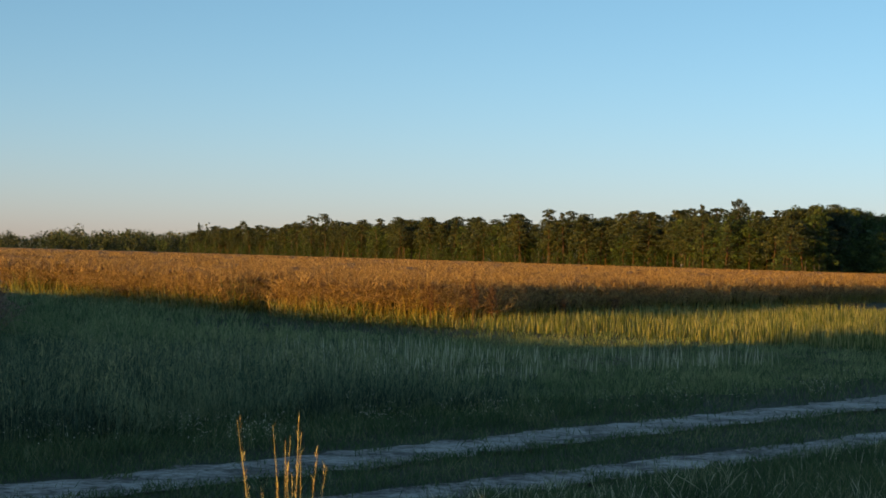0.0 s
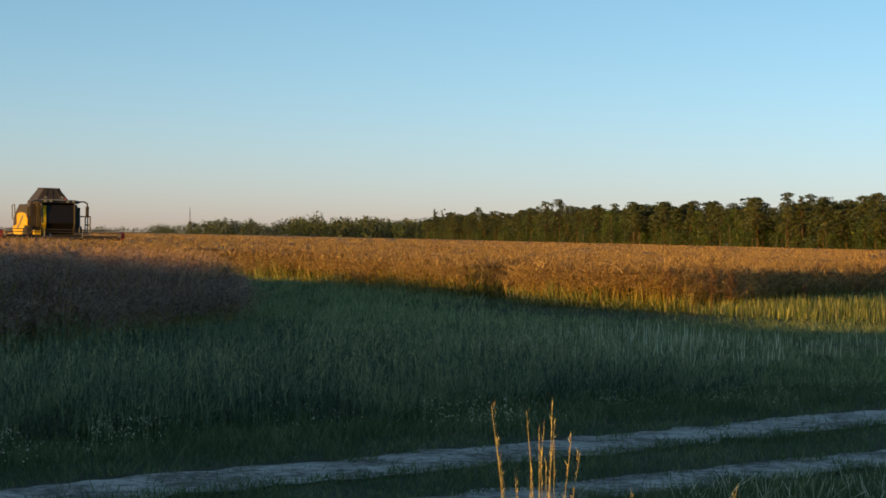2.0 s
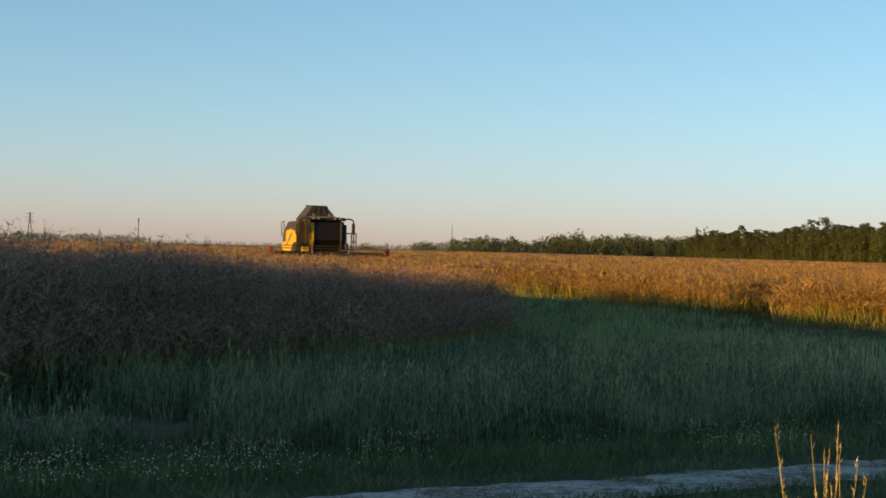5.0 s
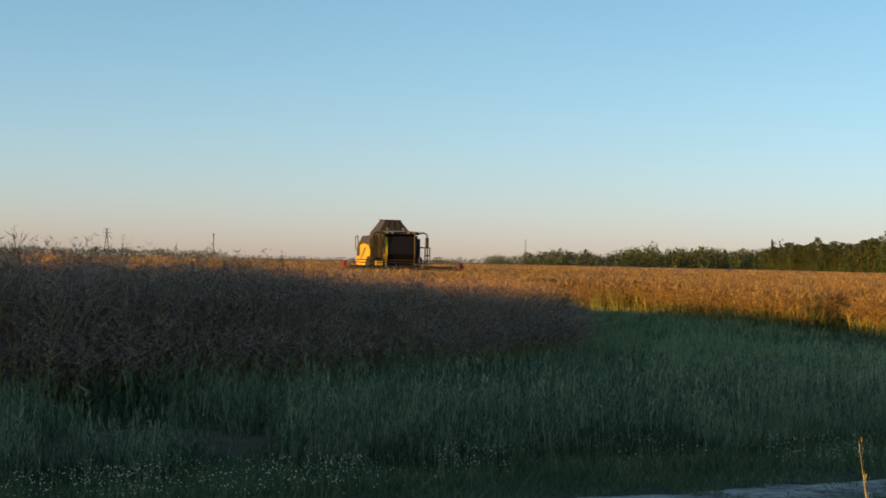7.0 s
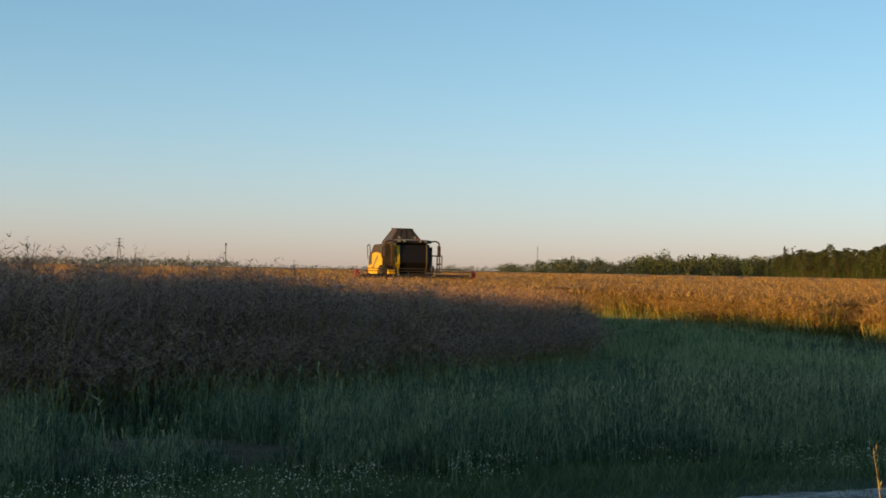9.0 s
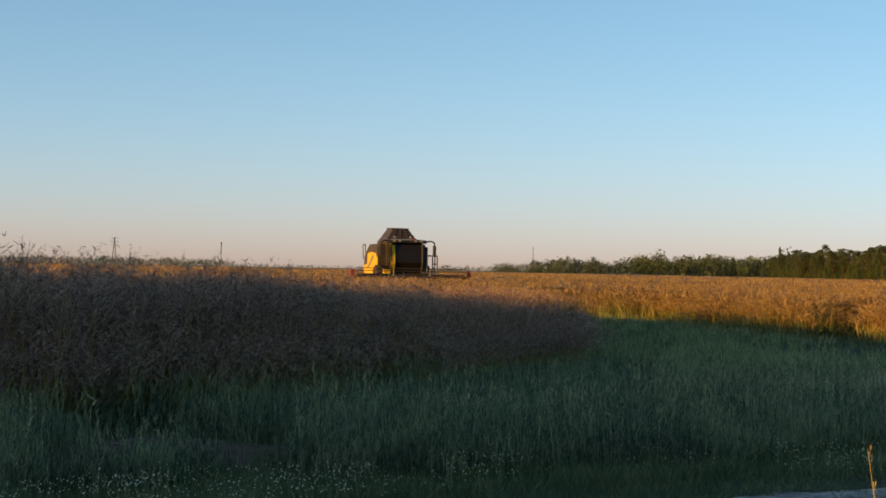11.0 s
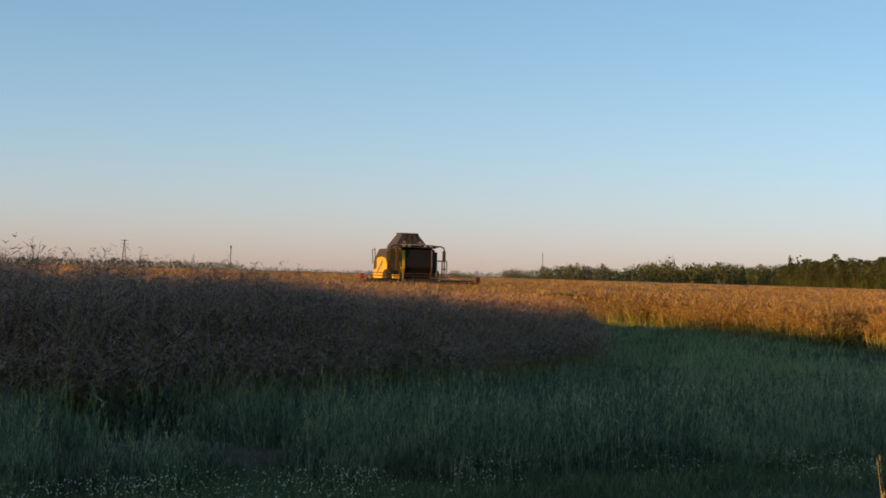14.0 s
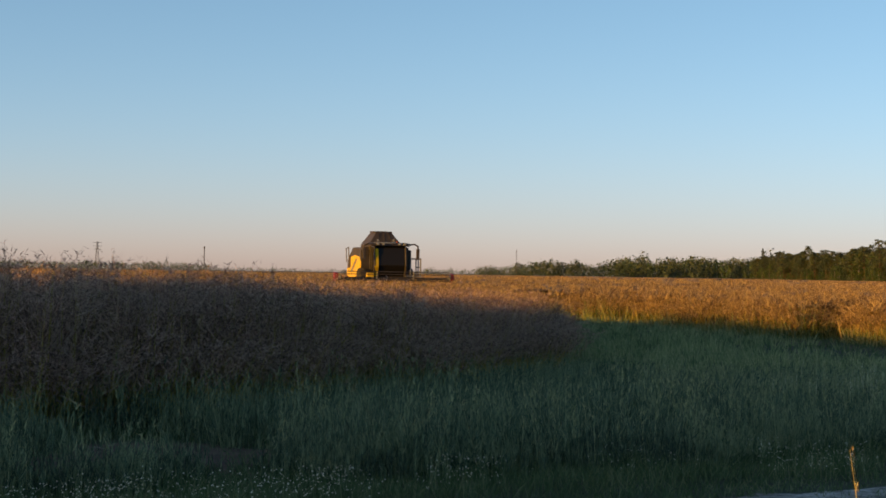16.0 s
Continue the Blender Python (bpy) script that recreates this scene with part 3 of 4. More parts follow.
def tree(kind, x, y, height, wide=1.0, group="trees of the wood", label=""):
    i = int(rng.integers(len(KINDS[kind])))
    base = new({"pine": "pine_tree", "birch": "birch_tree", "spruce": "spruce_tree", "bush": "shade_hedge_tree", "shrub": "bush"}[kind])
    base.empty_display_size = 0.2
    for me in KINDS[kind][i]:
        o = new(me.name.split(".")[0], me)
        o.parent = base
    s = height / 14.0
    base.matrix_world = Matrix.LocRotScale((x, y, -0.05), Euler((0, 0, rng.uniform(0, 6.28))), (s * wide, s * wide, s))
    return tagged(base, label or TREE_LABEL[kind], "bush" if kind == "shrub" else "tree", group)


UNDER = []


def undergrowth(x, y, height, wide):
    """Young growth inside the wood, gathered into one piece of stuff."""
    me = KINDS["shrub"][int(rng.integers(3))][1]
    v = np.empty(len(me.vertices) * 3, np.float32)
    me.vertices.foreach_get("co", v)
    a, s = rng.uniform(0, 6.28), height / 14.0
    v = v.reshape(-1, 3) * [s * wide, s * wide, s]
    v = np.stack([v[:, 0] * math.cos(a) - v[:, 1] * math.sin(a) + x, v[:, 0] * math.sin(a) + v[:, 1] * math.cos(a) + y, v[:, 2]], 1)
    UNDER.append((v, np.arange(len(v)).reshape(-1, 3), 0))


def build_woods():
    # edge of the pine wood: along x = 165 away from the track, then a corner in the near end that turns off
    for row, (inn, step) in enumerate(((0, 5.0), (4, 5.0), (9, 5.4), (15, 6.0))):
        yy = 272.0 + inn
        while yy < 900:
            if row == 0 and rng.uniform() < 0.4:
                tree(rng.choice(["birch", "pine", "birch", "shrub"]), 160 + rng.uniform(-3, 2) + 4 * math.sin(yy / 45), yy + rng.uniform(-2, 2), rng.uniform(4.0, 8.0), rng.uniform(1.4, 2.0))
            x = 164 + inn + rng.normal(0, 1.6) + 4 * math.sin(yy / 45)
            hgt = rng.choice([rng.uniform(10.5, 12.8), rng.uniform(12.0, 14.6)]) * (1.04 if row else 1.0) * (0.9 if yy < 330 else 1.0)
            kind = rng.choice(["pine", "pine", "pine", "birch", "spruce"] if row == 0 else ["pine", "pine", "pine", "pine", "birch"])
            tree(kind, x, yy, hgt * (0.85 if kind == "birch" else 1), rng.uniform(1.15, 1.7))
            if row == 0 and rng.uniform() < 0.7:
                tree("shrub", x - rng.uniform(1, 3), yy + rng.uniform(-2, 2), rng.uniform(2.2, 5), 1.7)
            if row in (1, 2, 3):
                undergrowth(x + rng.uniform(-1, 3), yy + rng.uniform(-2, 2), rng.uniform(4, 8), 1.5)
            yy += step * rng.uniform(0.6, 1.4) * (1 + max(0, yy - 400) / 400)
    # the end of the wood turns away from the sun
    for i in range(90):
        u, o = i * 0.95 + rng.uniform(0, 1), rng.uniform(0, 9)
        if i % 2:
            tree("shrub", 168 + 0.72 * u + rng.uniform(-1, 2), 276 + 0.69 * u + rng.uniform(0, 5), rng.uniform(4, 9), 1.5)
        tree("pine" if rng.uniform() < 0.5 else "birch", 168 + 0.72 * u - 0.69 * o, 276 + 0.69 * u + 0.72 * o, rng.uniform(11.5, 14.5), rng.uniform(1.1, 1.5))

    # dense young growth behind the first rows
    yy = 285.0
    while yy < 900:
        undergrowth(164 + rng.uniform(16, 24) + 4 * math.sin(yy / 45), yy, rng.uniform(7, 9.5), 1.6)
        yy += 2.6 * rng.uniform(0.8, 1.2) * (1 + max(0, yy - 400) / 400)
    # single trees that stand out of the skyline
    for kind, az, dist, top, wide in (("pine", -12.22, 776, 16.3, 1.1), ("spruce", -10.8, 860, 16.6, 1.0), ("pine", -14.5, 650, 16.8, 1.3), ("pine", -14.95, 640, 17.4, 1.3),
                                      ("pine", -28.6, 342, 15.3, 1.0), ("spruce", -27.5, 350, 14.4, 1.1), ("pine", -22.4, 430, 15.0, 1.2)):
        a = radians(az)
        tree(kind, -dist * math.sin(a), dist * math.cos(a), top, wide)
    # the inside of the wood behind its corner
    for i in range(46):
        u, o = rng.uniform(8, 80), rng.uniform(10, 30)
        tree("shrub" if i % 2 else "spruce", 168 + 0.72 * u - 0.69 * o, 276 + 0.69 * u + 0.72 * o, rng.uniform(9, 13), rng.uniform(1.2, 1.7))

    tagged(new("undergrowth", joined("undergrowth", UNDER, [LEAVES])), "dark leafy undergrowth between the trunks of the wood", "bushes", kind="stuff")


build_woods()


def far_wood():
    """Woods along the horizon: one band of many crowns."""
    chunks_n, chunks_t = [], []
    def band(a0, a1, dist, low, high, count):
        for i in range(count):
            a = math.radians(a0 + (a1 - a0) * (i + rng.uniform(0, 1)) / count)
            d = dist * rng.uniform(0.95, 1.12)
            h = rng.uniform(low, high) * (1 + 0.1 * math.sin(a * 260) * math.sin(a * 97 + 1) + (0.25 if rng.uniform() < 0.06 else 0))
            x, y = -d * math.sin(a), d * math.cos(a)
            m = 12
            f = (np.arange(m) + rng.uniform(0, 1, m)) / m
            r = h * 0.2 * np.sin(math.pi * (0.15 + 0.8 * f))
            c = np.stack([x + rng.normal(0, 1, m) * r, y + rng.normal(0, 1, m) * r, h * (0.02 + 0.9 * f)], 1)
            v, t = foliage(c, np.full(m, h * 0.21), 15, h * 0.05, 0.9)
            chunks_n.append((v, t, int(rng.uniform() < 0.12)))
    band(-11.6, -6, 1250, 10, 16, 230)
    band(-6.5, -2.6, 1250, 7, 11.5, 140)
    band(-2.9, -1.4, 1250, 3.5, 7.5, 50)
    band(-2.2, 0.4, 1900, 4, 7, 60)
    band(0, 7.5, 2600, 3, 6, 160)
    band(7.5, 16, 2300, 6, 11, 260)
    band(16, 60, 1900, 6, 14, 120)
    band(-70, -34, 500, 12, 15, 160)
    ob = new("far_wood", joined("far_wood", chunks_n, [NEEDLES, LEAVES]))
    tagged(ob, "distant dark woods along the horizon", "wood", kind="stuff")


far_wood()

# unseen hedge trees added behind and to the left: long shadow over the track
for q in np.arange(4.9, 19.0, 0.7):
    tree("bush", -38 * LIGHT.x - LIGHT.y * q, -38 * LIGHT.y + LIGHT.x * q, (6.0 if q < 9 else 6.85) + rng.uniform(-0.25, 0.35), 0.75, "hedge trees behind the track",
         "dense unseen hedge tree added to shade the track")

# ---- combine harvester ----
COMBINE_X, COMBINE_Y, COMBINE_TURN = -2.95, 97.0, 11.0
YELLOW = plain("harvester_yellow_paint", (0.42, 0.27, 0.003), (0.58, 0.37, 0.006), 0.7, 0.6, fine=4)
YELLOW.node_tree.nodes["Principled BSDF"].inputs["Specular IOR Level"].default_value = 0.12
DARKP = plain("dusty_dark_panel", (0.028, 0.022, 0.018), (0.06, 0.047, 0.038), 0.9, 0.6, fine=6)
RED = plain("red_paint", (0.13, 0.012, 0.01), (0.22, 0.025, 0.018), 1.0, 0.5)
STEEL = plain("worn_steel", (0.10, 0.10, 0.10), (0.22, 0.21, 0.2), 1.0, 0.5, 0.6)
TYRE = plain("dusty_rubber", (0.02, 0.02, 0.02), (0.06, 0.05, 0.045), 2.0, 0.9)
GLASS, _n, _l, _b = mat("tinted_glass", 0.05)
_b.inputs["Base Color"].default_value = (0.014, 0.012, 0.01, 1)
_b.inputs["Specular IOR Level"].default_value = 0.15
LAMP, _n, _l, _b = mat("lamp_lens", 0.15)
_b.inputs["Base Color"].default_value = (0.2, 0.2, 0.19, 1)


def slab(profile, x0, x1, bev=0.03):
    """A side profile of (forward, up) corners drawn out from x0 to x1, edges rounded. Forward is -y."""
    bm = bmesh.new()
    a = [bm.verts.new((x0, -f, z)) for f, z in profile]
    b = [bm.verts.new((x1, -f, z)) for f, z in profile]
    bm.faces.new(a)
    bm.faces.new(b[::-1])
    n = len(a)
    for i in range(n):
        bm.faces.new((a[(i + 1) % n], a[i], b[i], b[(i + 1) % n]))
    bmesh.ops.recalc_face_normals(bm, faces=bm.faces)
    if bev:
        bmesh.ops.bevel(bm, geom=list(bm.edges), offset=bev, segments=2, affect="EDGES", profile=0.5)
    return bm


def rod(p, q, r, sides=8):
    bm = bmesh.new()
    d = Vector(q) - Vector(p)
    bmesh.ops.create_cone(bm, cap_ends=True, segments=sides, radius1=r, radius2=r, depth=d.length)
    m = Matrix.Translation((Vector(p) + Vector(q)) / 2) @ d.to_track_quat("Z", "Y").to_matrix().to_4x4()
    bmesh.ops.transform(bm, matrix=m, verts=bm.verts)
    return bm


def bent(points, r):
    bm = bmesh.new()
    for p, q in zip(points, points[1:]):
        o = rod(p, q, r)
        me = bpy.data.meshes.new("tmp")
        o.to_mesh(me)
        o.free()
        bm.from_mesh(me)
        bpy.data.meshes.remove(me)
    return bm


def wheel(parent, x, y, r, w):
    bm = bmesh.new()
    ring = [(r * 0.55, -w / 2), (r * 0.93, -w / 2), (r, -w * 0.36), (r, w * 0.36), (r * 0.93, w / 2), (r * 0.55, w / 2)]
    n = 32
    grid = [[bm.verts.new((x + b, y + a * math.cos(2 * math.pi * k / n), r + a * math.sin(2 * math.pi * k / n))) for a, b in ring] for k in range(n)]
    for k in range(n):
        for j in range(len(ring)):
            i = (j + 1) % len(ring)
            bm.faces.new((grid[k][j], grid[k][i], grid[(k + 1) % n][i], grid[(k + 1) % n][j]))
    # lugs
    for k in range(20):
        for sgn in (-1, 1):
            a = 2 * math.pi * (k + 0.25 * sgn) / 20
            m = pose(x, y, r) @ Matrix.Rotation(a, 4, "X") @ pose(sgn * w * 0.22, 0, r, 0, 0, sgn * 35) @ Matrix.Diagonal((w * 0.5, 0.07, 0.09, 1))
            bmesh.ops.create_cube(bm, size=1, matrix=m)
    bmesh.ops.recalc_face_normals(bm, faces=bm.faces)
    t = part("tyre", bm, TYRE, parent)
    bm = bmesh.new()
    bmesh.ops.create_cone(bm, cap_ends=True, segments=24, radius1=r * 0.56, radius2=r * 0.5, depth=w * 0.8, matrix=pose(x, y, r, 0, 90, 0))
    part("rim", bm, YELLOW, parent, "yellow steel wheel rim")


def build_combine():
    c = new("combine_harvester")
    tagged(c, "yellow combine harvester with dark grain tank cutting the rape crop", "combine harvester")
    # side panels and body behind the cab
    body = part("body", slab([(0.6, 0.9), (0.6, 2.95), (-3.2, 2.95), (-4.6, 2.5), (-5.2, 1.7), (-4.6, 1.0)], -1.32, 1.32, 0.06), DARKP, c, "dusty dark harvester body")
    for s in (-1, 1):
        x0, x1 = sorted((s * 1.325, s * 1.46))
        p = part("side_panel", slab([(0.75, 1.25), (0.75, 2.2), (0.2, 2.4), (-1.4, 2.5), (-3.0, 2.42), (-4.2, 2.0), (-4.6, 1.35), (-2.2, 1.05)], x0, x1, 0.05), YELLOW, c)
        x0, x1 = sorted((s * 1.462, s * 1.475))
        part("stripe", slab([(-0.3, 2.25), (-2.3, 1.55), (-2.9, 1.55), (-0.7, 2.32)], x0, x1, 0), STEEL, p, "grey swoosh stripe")
        part("grille", slab([(-2.9, 1.8), (-2.9, 2.5), (-4.0, 2.3), (-4.1, 1.75)], x0, x1, 0), DARKP, p, "dark side grille")
    # grain tank with raised flaps
    bm = bmesh.new()
    lo = [(-0.86, -0.35, 2.9), (0.86, -0.35, 2.9), (0.86, 2.7, 2.9), (-0.86, 2.7, 2.9)]
    mi = [(-0.94, -0.45, 3.08), (0.94, -0.45, 3.08), (0.94, 2.8, 3.08), (-0.94, 2.8, 3.08)]
    hi = [(-0.44, 0.15, 3.8), (0.44, 0.15, 3.8), (0.44, 2.1, 3.86), (-0.44, 2.1, 3.86)]
    rings = [[bm.verts.new(p) for p in q] for q in (lo, mi, hi)]
    for a, b in zip(rings, rings[1:]):
        for i in range(4):
            bm.faces.new((a[i], a[(i + 1) % 4], b[(i + 1) % 4], b[i]))
    bm.faces.new(rings[0][::-1])
    bm.faces.new(rings[2])
    bmesh.ops.bevel(bm, geom=list(bm.edges), offset=0.04, segments=2, affect="EDGES", profile=0.5)
    tank = part("grain_tank", bm, DARKP, c, "dark grain tank with folded-up flaps")
    for k in (-0.45, 0.0, 0.45):
        part("rib", rod((k, -0.4, 3.15), (k * 0.5, 0.12, 3.8), 0.012), DARKP, tank)
    part("rim", bent([(-0.46, 0.14, 3.81), (0.46, 0.14, 3.81), (0.46, 2.12, 3.87), (-0.46, 2.12, 3.87), (-0.46, 0.14, 3.81)], 0.03), DARKP, tank)
    # cab
    cab = part("cab", slab([(0.62, 1.3), (0.62, 2.95), (0.8, 3.02), (2.15, 3.0), (2.2, 2.9), (2.35, 1.9), (1.95, 1.25)], -0.86, 0.86, 0.04), GLASS, c, "tinted glass driver's cab")
    part("roof", slab([(0.45, 3.0), (0.45, 3.12), (0.9, 3.2), (2.35, 3.14), (2.5, 3.02), (2.4, 2.97)], -1.08, 1.08, 0.04), DARKP, cab, "dusty dark cab roof")
    part("roof_trim", slab([(2.36, 3.14), (2.36, 3.19), (2.42, 3.18), (2.42, 3.13)], -0.95, 0.25, 0.008), LAMP, cab, "pale trim along the roof edge")
    part("floor_frame", slab([(0.6, 1.05), (0.6, 1.32), (2.1, 1.32), (1.9, 1.05)], -0.95, 0.95, 0.03), DARKP, cab)
    for s in (-1, 1):
        part("pillar", bent([(s * 0.87, -1.97, 1.28), (s * 0.87, -2.36, 1.9), (s * 0.87, -2.2, 2.95)], 0.055), DARKP, cab)
        part("pillar", rod((s * 0.88, -0.7, 1.3), (s * 0.88, -0.7, 3.0), 0.07), DARKP, cab)
        part("work_lamp", slab([(2.5, 3.03), (2.5, 3.15), (2.58, 3.15), (2.58, 3.03)], s * 0.75 - 0.08, s * 0.75 + 0.08, 0.01), LAMP, cab, "square white work lamp")
        part("work_lamp", slab([(2.5, 3.03), (2.5, 3.15), (2.58, 3.15), (2.58, 3.03)], s * 0.45 - 0.07, s * 0.45 + 0.07, 0.01), LAMP, cab, "square white work lamp")
        part("tank_lamp", rod((s * 0.45, -0.62, 3.33), (s * 0.45, -0.72, 3.31), 0.07, 14), LAMP, tank, "round lamp on the tank")
        m = part("mirror", slab([(2.42, 2.25), (2.42, 2.85), (2.52, 2.85), (2.52, 2.25)], s * 1.5 - 0.09, s * 1.5 + 0.09, 0.03), DARKP, c, "tall black mirror on an arm")
        part("arm", bent([(s * 1.0, -2.3, 3.06), (s * 1.3, -2.45, 3.1), (s * 1.5, -2.47, 3.0), (s * 1.5, -2.47, 2.8)], 0.04), DARKP, m)
    part("beacon", rod((0.55, -1.2, 3.17), (0.55, -1.2, 3.28), 0.05, 12), RED, cab)
    part("front_panel", slab([(2.0, 1.0), (2.0, 1.5), (2.32, 1.5), (2.3, 1.0)], -1.3, -0.9, 0.03), YELLOW, c)
    part("front_panel", slab([(0.4, 1.2), (0.4, 2.8), (0.75, 2.8), (0.75, 1.2)], -1.44, -0.9, 0.04), DARKP, c)
    part("corner_panel", slab([(2.0, 1.3), (2.4, 1.85), (2.26, 2.85), (2.2, 2.85), (2.3, 1.9), (1.95, 1.4)], -0.89, -0.66, 0.015), YELLOW, cab, "narrow yellow panel at the cab corner")
    part("front_panel", slab([(0.4, 1.2), (0.4, 2.8), (0.75, 2.8), (0.75, 1.2)], 0.9, 1.44, 0.04), DARKP, c)
    # ladder and platform with rails on the far side of the cab
    rail = part("platform", slab([(0.7, 1.3), (0.7, 1.38), (2.2, 1.38), (2.2, 1.3)], 0.9, 1.75, 0.01), STEEL, c, "steel platform with handrails")
    for y0 in (-0.75, -1.45, -2.15):
        part("rail", bent([(1.72, y0, 1.38), (1.72, y0, 2.3)], 0.036), STEEL, rail)
    for z in (1.85, 2.3):
        part("rail", rod((1.72, -0.75, z), (1.72, -2.15, z), 0.036), STEEL, rail)
    part("rail", bent([(1.15, -2.2, 1.38), (1.15, -2.2, 2.3), (1.72, -2.2, 2.3), (1.72, -2.2, 0.6)], 0.036), STEEL, rail)
    for z in (0.5, 0.8, 1.1):
        part("rung", slab([(2.1, z), (2.1, z + 0.04), (2.3, z + 0.04), (2.3, z)], 1.2, 1.72, 0.005), STEEL, rail)
    # handrail loop at the rear of the near side
    part("handrail", bent([(-1.5, 3.3, 2.2), (-1.54, 3.3, 2.95), (-1.54, 4.3, 2.9), (-1.5, 4.3, 2.1)], 0.03), STEEL, c)
    part("unloading_pipe", bent([(1.2, 0.6, 2.8), (1.25, 1.5, 2.85), (1.25, 4.9, 2.95)], 0.17), YELLOW, c, "yellow unloading pipe folded back")
    part("exhaust", rod((0.7, 2.9, 2.9), (0.7, 2.9, 3.5), 0.07), STEEL, c)
    part("feeder_house", slab([(0.6, 0.75), (0.6, 1.45), (2.1, 1.25), (3.0, 0.95), (3.0, 0.35), (2.2, 0.4)], -0.7, 0.7, 0.03), DARKP, c)
    for s in (-1, 1):
        w = new("front_wheel")
        w.parent = c
        wheel(w, s * 1.25, -0.6, 0.86, 0.6)
        w = new("rear_wheel")
        w.parent = c
        wheel(w, s * 1.15, 3.4, 0.58, 0.42)
    # header
    W = 3.15
    h = part("header", slab([(3.0, 0.25), (3.0, 1.1), (3.1, 1.14), (3.14, 0.5), (3.6, 0.28), (4.35, 0.2), (4.35, 0.16), (3.4, 0.18)], -W, W, 0.012), DARKP, c, "wide dark cutting header")
    for s in (-1, 1):
        x0, x1 = sorted((s * W, s * (W + 0.09)))
        e = part("divider", slab([(2.95, 0.2), (2.95, 1.05), (3.4, 1.22), (3.9, 0.95), (4.9, 0.35), (5.4, 0.16), (4.5, 0.12)], x0, x1, 0.02), RED, h, "pointed red crop divider")
        part("end_marker", slab([(3.35, 1.1), (3.35, 1.48), (3.75, 1.42), (3.8, 1.1)], x0 - 0.06, x1 + 0.06, 0.03), RED, h, "red reel end guard")
        part("reel_arm", bent([(s * (W - 0.15), -3.05, 1.1), (s * (W - 0.15), -4.1, 1.32)], 0.045), STEEL, h)
    h.location.z = 0.05
    # reel
    reel = part("reel", rod((-W + 0.1, -4.0, 1.05), (W - 0.1, -4.0, 1.05), 0.07, 10), DARKP, h)
    for k in range(6):
        a = 2 * math.pi * k / 6 + 0.3
        y, z = -4.0 + 0.48 * math.cos(a), 1.05 + 0.48 * math.sin(a)
        part("bat", rod((-W + 0.12, y, z), (W - 0.12, y, z), 0.022, 6), DARKP, reel)
        for xx in (-W + 0.15, -1.0, 1.0, W - 0.15):
            part("spoke", rod((xx, -4.0, 1.05), (xx, y, z), 0.018, 5), STEEL, reel)
    part("header_beam", rod((-W, -3.05, 1.16), (W, -3.05, 1.16), 0.06), DARKP, h)
    part("lamp_lens", rod((-W - 0.05, -3.0, 0.75), (-W - 0.05, -3.06, 0.75), 0.07, 12), LAMP, h, "white marker lamp")
    c.matrix_world = pose(COMBINE_X, COMBINE_Y, 0, 0, 0, COMBINE_TURN)


build_combine()


# ---- pylons, masts ----


def bearing(az, d):
    a = radians(az)
    return -d * math.sin(a), d * math.cos(a)


def pylon(az, d, height, wide, label, arms=(0.72, 0.84, 0.96)):
    x, y = bearing(az, d)
    p = new("pylon")
    p.location = (x, y, 0)
    tagged(p, label, "pylon", "pylons on the horizon")
    r = 0.035 * wide
    def half(z):
        return wide / 2 * (1 - 0.82 * min(1, z / (height * 0.8)))
    zs = np.linspace(0, height, 8)
    for sx, sy in ((-1, -1), (1, -1), (1, 1), (-1, 1)):
        part("leg", bent([(sx * half(z), sy * half(z), z) for z in zs], r), GREY_STEEL, p)
    for z0, z1 in zip(zs, zs[1:]):
        for s in (-1, 1):
            part("brace", rod((-s * half(z0), -half(z0), z0), (s * half(z1), -half(z1), z1), r * 0.6), GREY_STEEL, p)
    for z in arms:
        part("arm", rod((-wide * 0.8, 0, height * z), (wide * 0.8, 0, height * z), r), GREY_STEEL, p)


pylon(11.15, 1500, 24, 4.5, "grey lattice power pylon on the horizon")
pylon(-2.68, 1150, 18, 1.8, "short grey lattice mast above the woods", ())


def mast():
    x, y = bearing(7.68, 1500)
    m = new("radio_mast")
    m.location = (x, y, 0)
    tagged(m, "thin grey pole mast on the horizon", "mast")
    part("pole", rod((0, 0, 0), (0, 0, 20), 0.35), GREY_STEEL, m)
    part("head", rod((0, 0, 19), (0, 0, 21.5), 0.6), GREY_STEEL, m)


mast()


# ---- tall weeds at the corner of the crop ----
WEED = leafy("reddish_dock", [(0.3, (0.09, 0.045, 0.022)), (0.7, (0.2, 0.11, 0.05))], 0.2, 3.0)


def dock(x, y, height):
    d = new("dock_plant")
    d.location = (x, y, 0)
    tagged(d, "tall reddish-brown dock weed at the crop corner", "weed", "dock weeds at the crop corner")
    v, t = tube([(0.02 * math.sin(3 * k), 0.02 * math.cos(2 * k), height * k / 5) for k in range(6)], [0.012 - 0.0018 * k for k in range(6)], 5)
    o = new("stem", mesh_of("stem", v, t, [WEED]))
    o.parent = d
    n = 160
    f = rng.uniform(0.35, 1, n)
    b = np.stack([rng.normal(0, 0.05, n), rng.normal(0, 0.05, n), height * f], 1)
    tip = b + np.stack([rng.normal(0, 0.08, n), rng.normal(0, 0.08, n), rng.uniform(0.0, 0.12, n)], 1)
    v, t = slivers(b, tip, 0.022)
    o = tagged(new("seed_head", mesh_of("seed_head", v, t, [WEED])), kind="stuff")
    o.parent = d


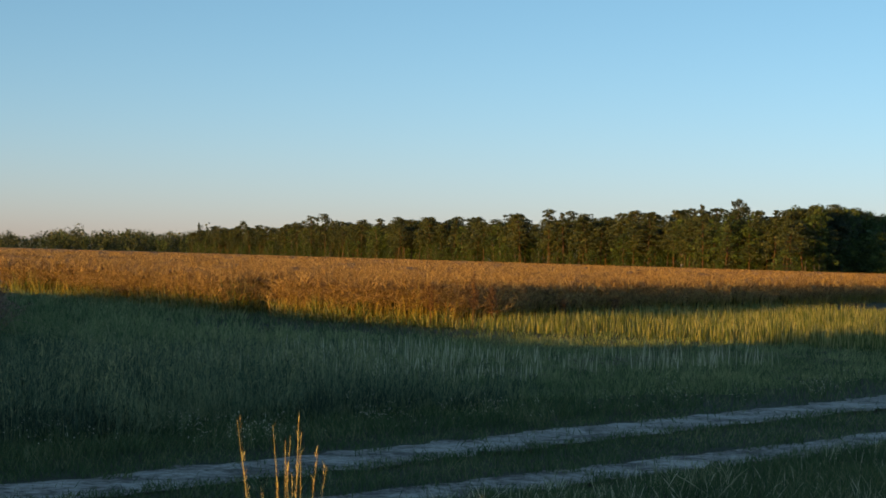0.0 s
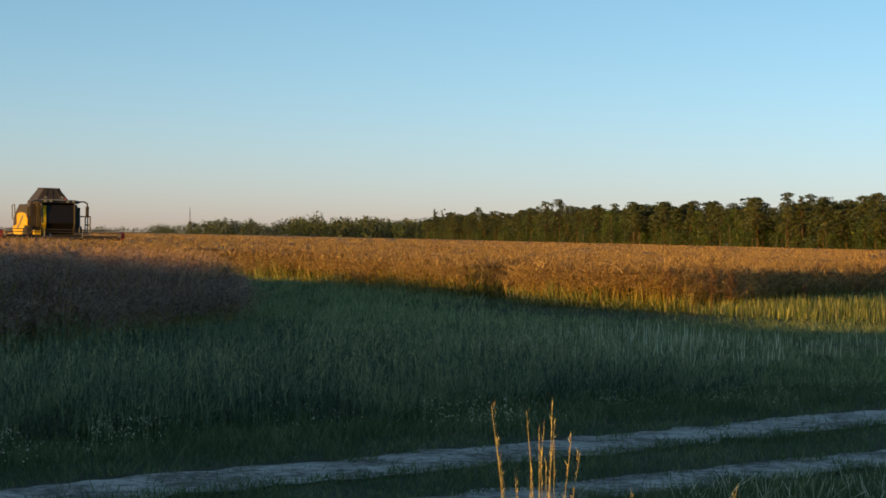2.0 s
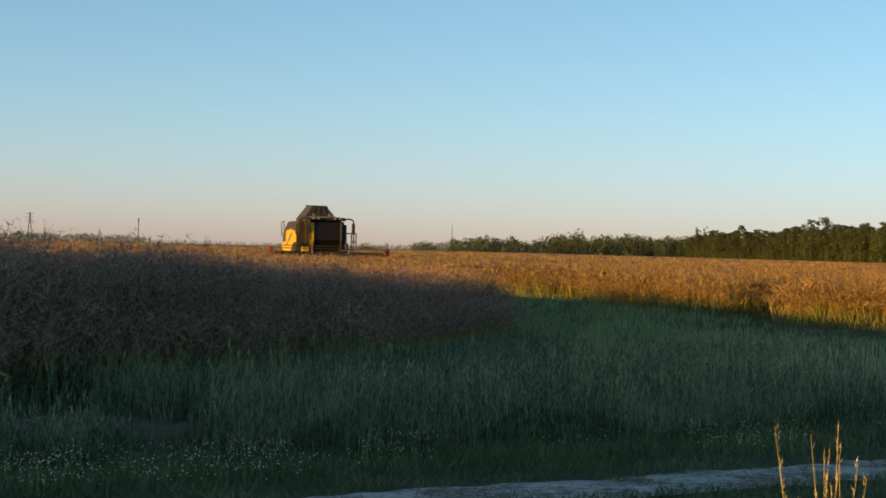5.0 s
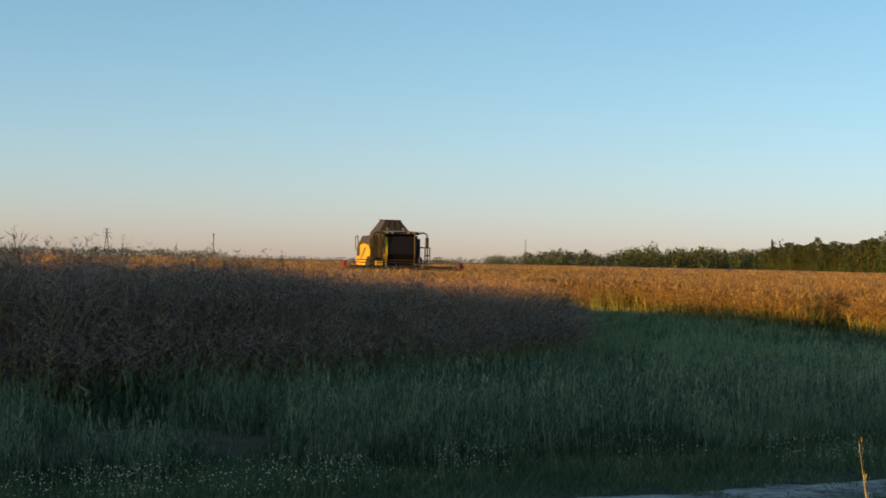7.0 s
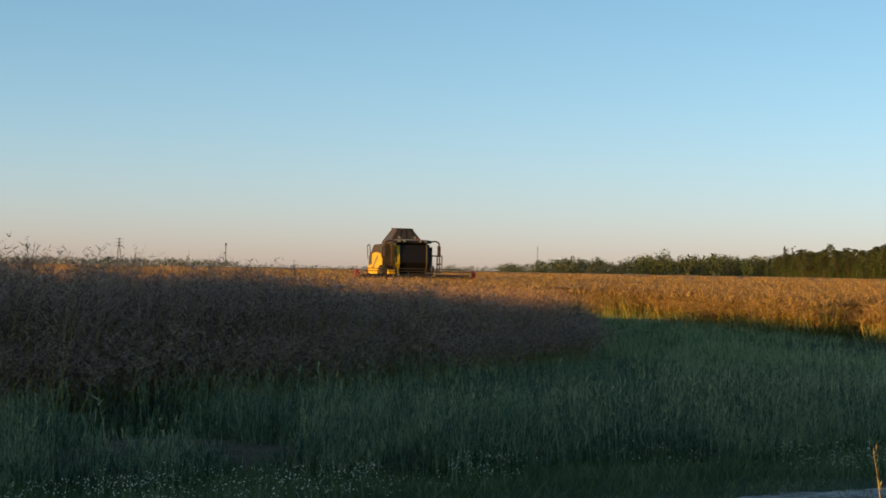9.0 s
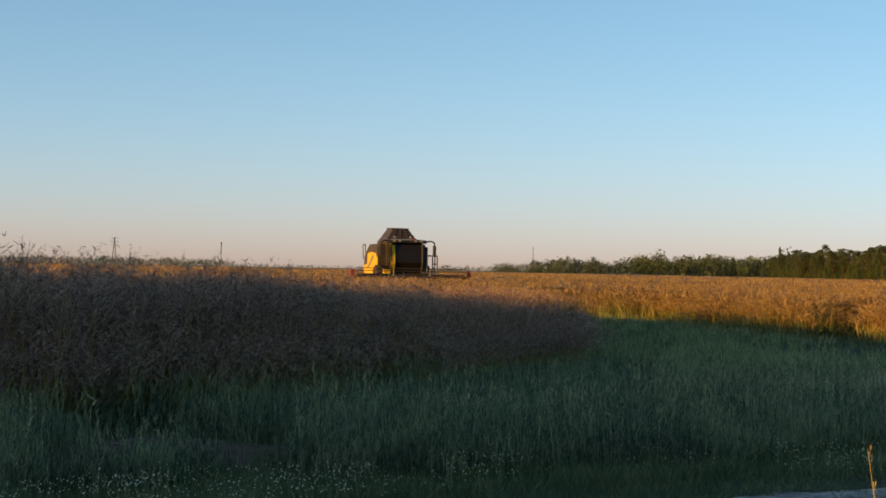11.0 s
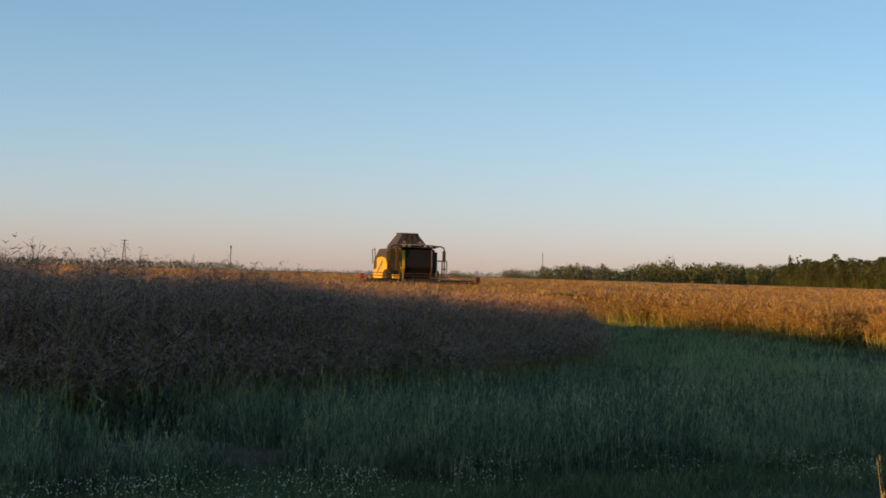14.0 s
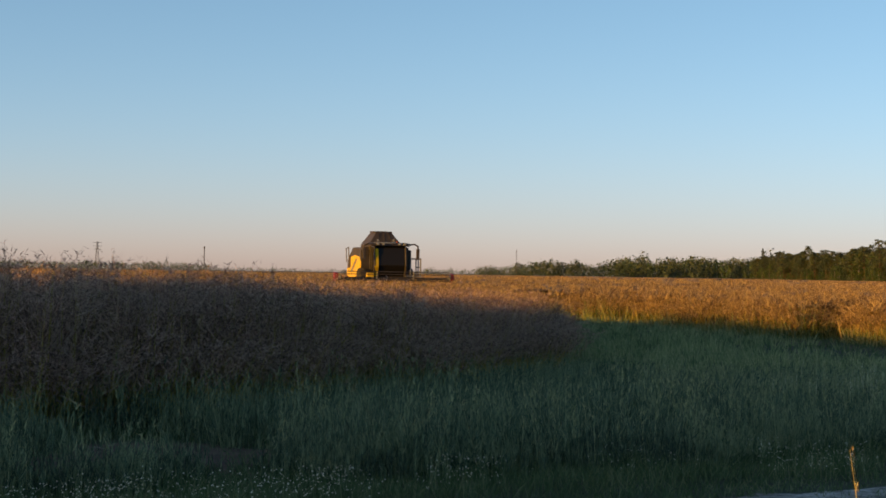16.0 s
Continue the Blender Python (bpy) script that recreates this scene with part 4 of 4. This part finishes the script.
for dx, dy, dh in ((13.2, 36.1, 1.2), (13.8, 36.5, 0.95), (12.4, 36.7, 1.0), (16.6, 39.0, 0.6), (19.2, 41.6, 0.6)):
    dock(dx, dy, dh)


# ---- tall dry grass close by ----


def dry_grass():
    x0, y0 = 1.1, 4.05
    def stalk(px, py, tipx, tipy, z, seed):
        s = new("dry_grass_stalk")
        s.location = (px, py, 0)
        tagged(s, "dry golden grass stalk with a seed head, sunlit", "grass stalk", "dry grass stalks beside the track")
        path = [((tipx - px) * (k / 6) ** 3.6, (tipy - py) * (k / 6) ** 3.6, z * k / 6) for k in range(7)]
        v, t = tube(path, [0.0014 - 0.00014 * k for k in range(7)], 5)
        o = new("stem", mesh_of("stem", v, t, [HAY]))
        o.parent = s
        # seed head: short spikelets up the last stretch
        n = 36
        f = rng.uniform(0.72, 1.0, n)
        b = np.array([np.array(path[5]) + (np.array(path[6]) - np.array(path[4])) * (q - 0.83) / 0.33 for q in f])
        w = rng.normal(0, 1, (n, 3)) * [0.28, 0.28, 0.2] + [0, 0, 1.1]
        w = w / np.linalg.norm(w, axis=1, keepdims=True) * rng.uniform(0.01, 0.02, (n, 1))
        v, t = slivers(b, b + w, 0.0028)
        o = tagged(new("seed_head", mesh_of("seed_head", v, t, [HAY])), kind="stuff")
        o.parent = s
    for i, (dx, tx, z) in enumerate(((-0.05, -0.13, 1.15), (-0.04, -0.11, 1.07), (0.0, -0.02, 1.13), (0.01, 0.0, 1.09), (0.0, 0.015, 1.1), (0.02, 0.035, 1.16),
                                     (0.03, 0.04, 1.12), (0.04, 0.06, 1.06), (0.05, 0.085, 1.07), (0.07, 0.125, 1.03), (-0.01, -0.02, 1.0), (0.03, 0.02, 1.01), (-0.03, -0.05, 0.98), (0.02, 0.005, 1.04))):
        stalk(x0 + dx * 1.0, y0 + rng.uniform(-0.05, 0.05), x0 + tx * 0.92, y0 + rng.uniform(-0.05, 0.05), z, i)
    stalk(1.50, 3.95, 1.58, 3.95, 0.97, 20)
    stalk(1.28, 4.0, 1.33, 4.0, 0.94, 21)


dry_grass()
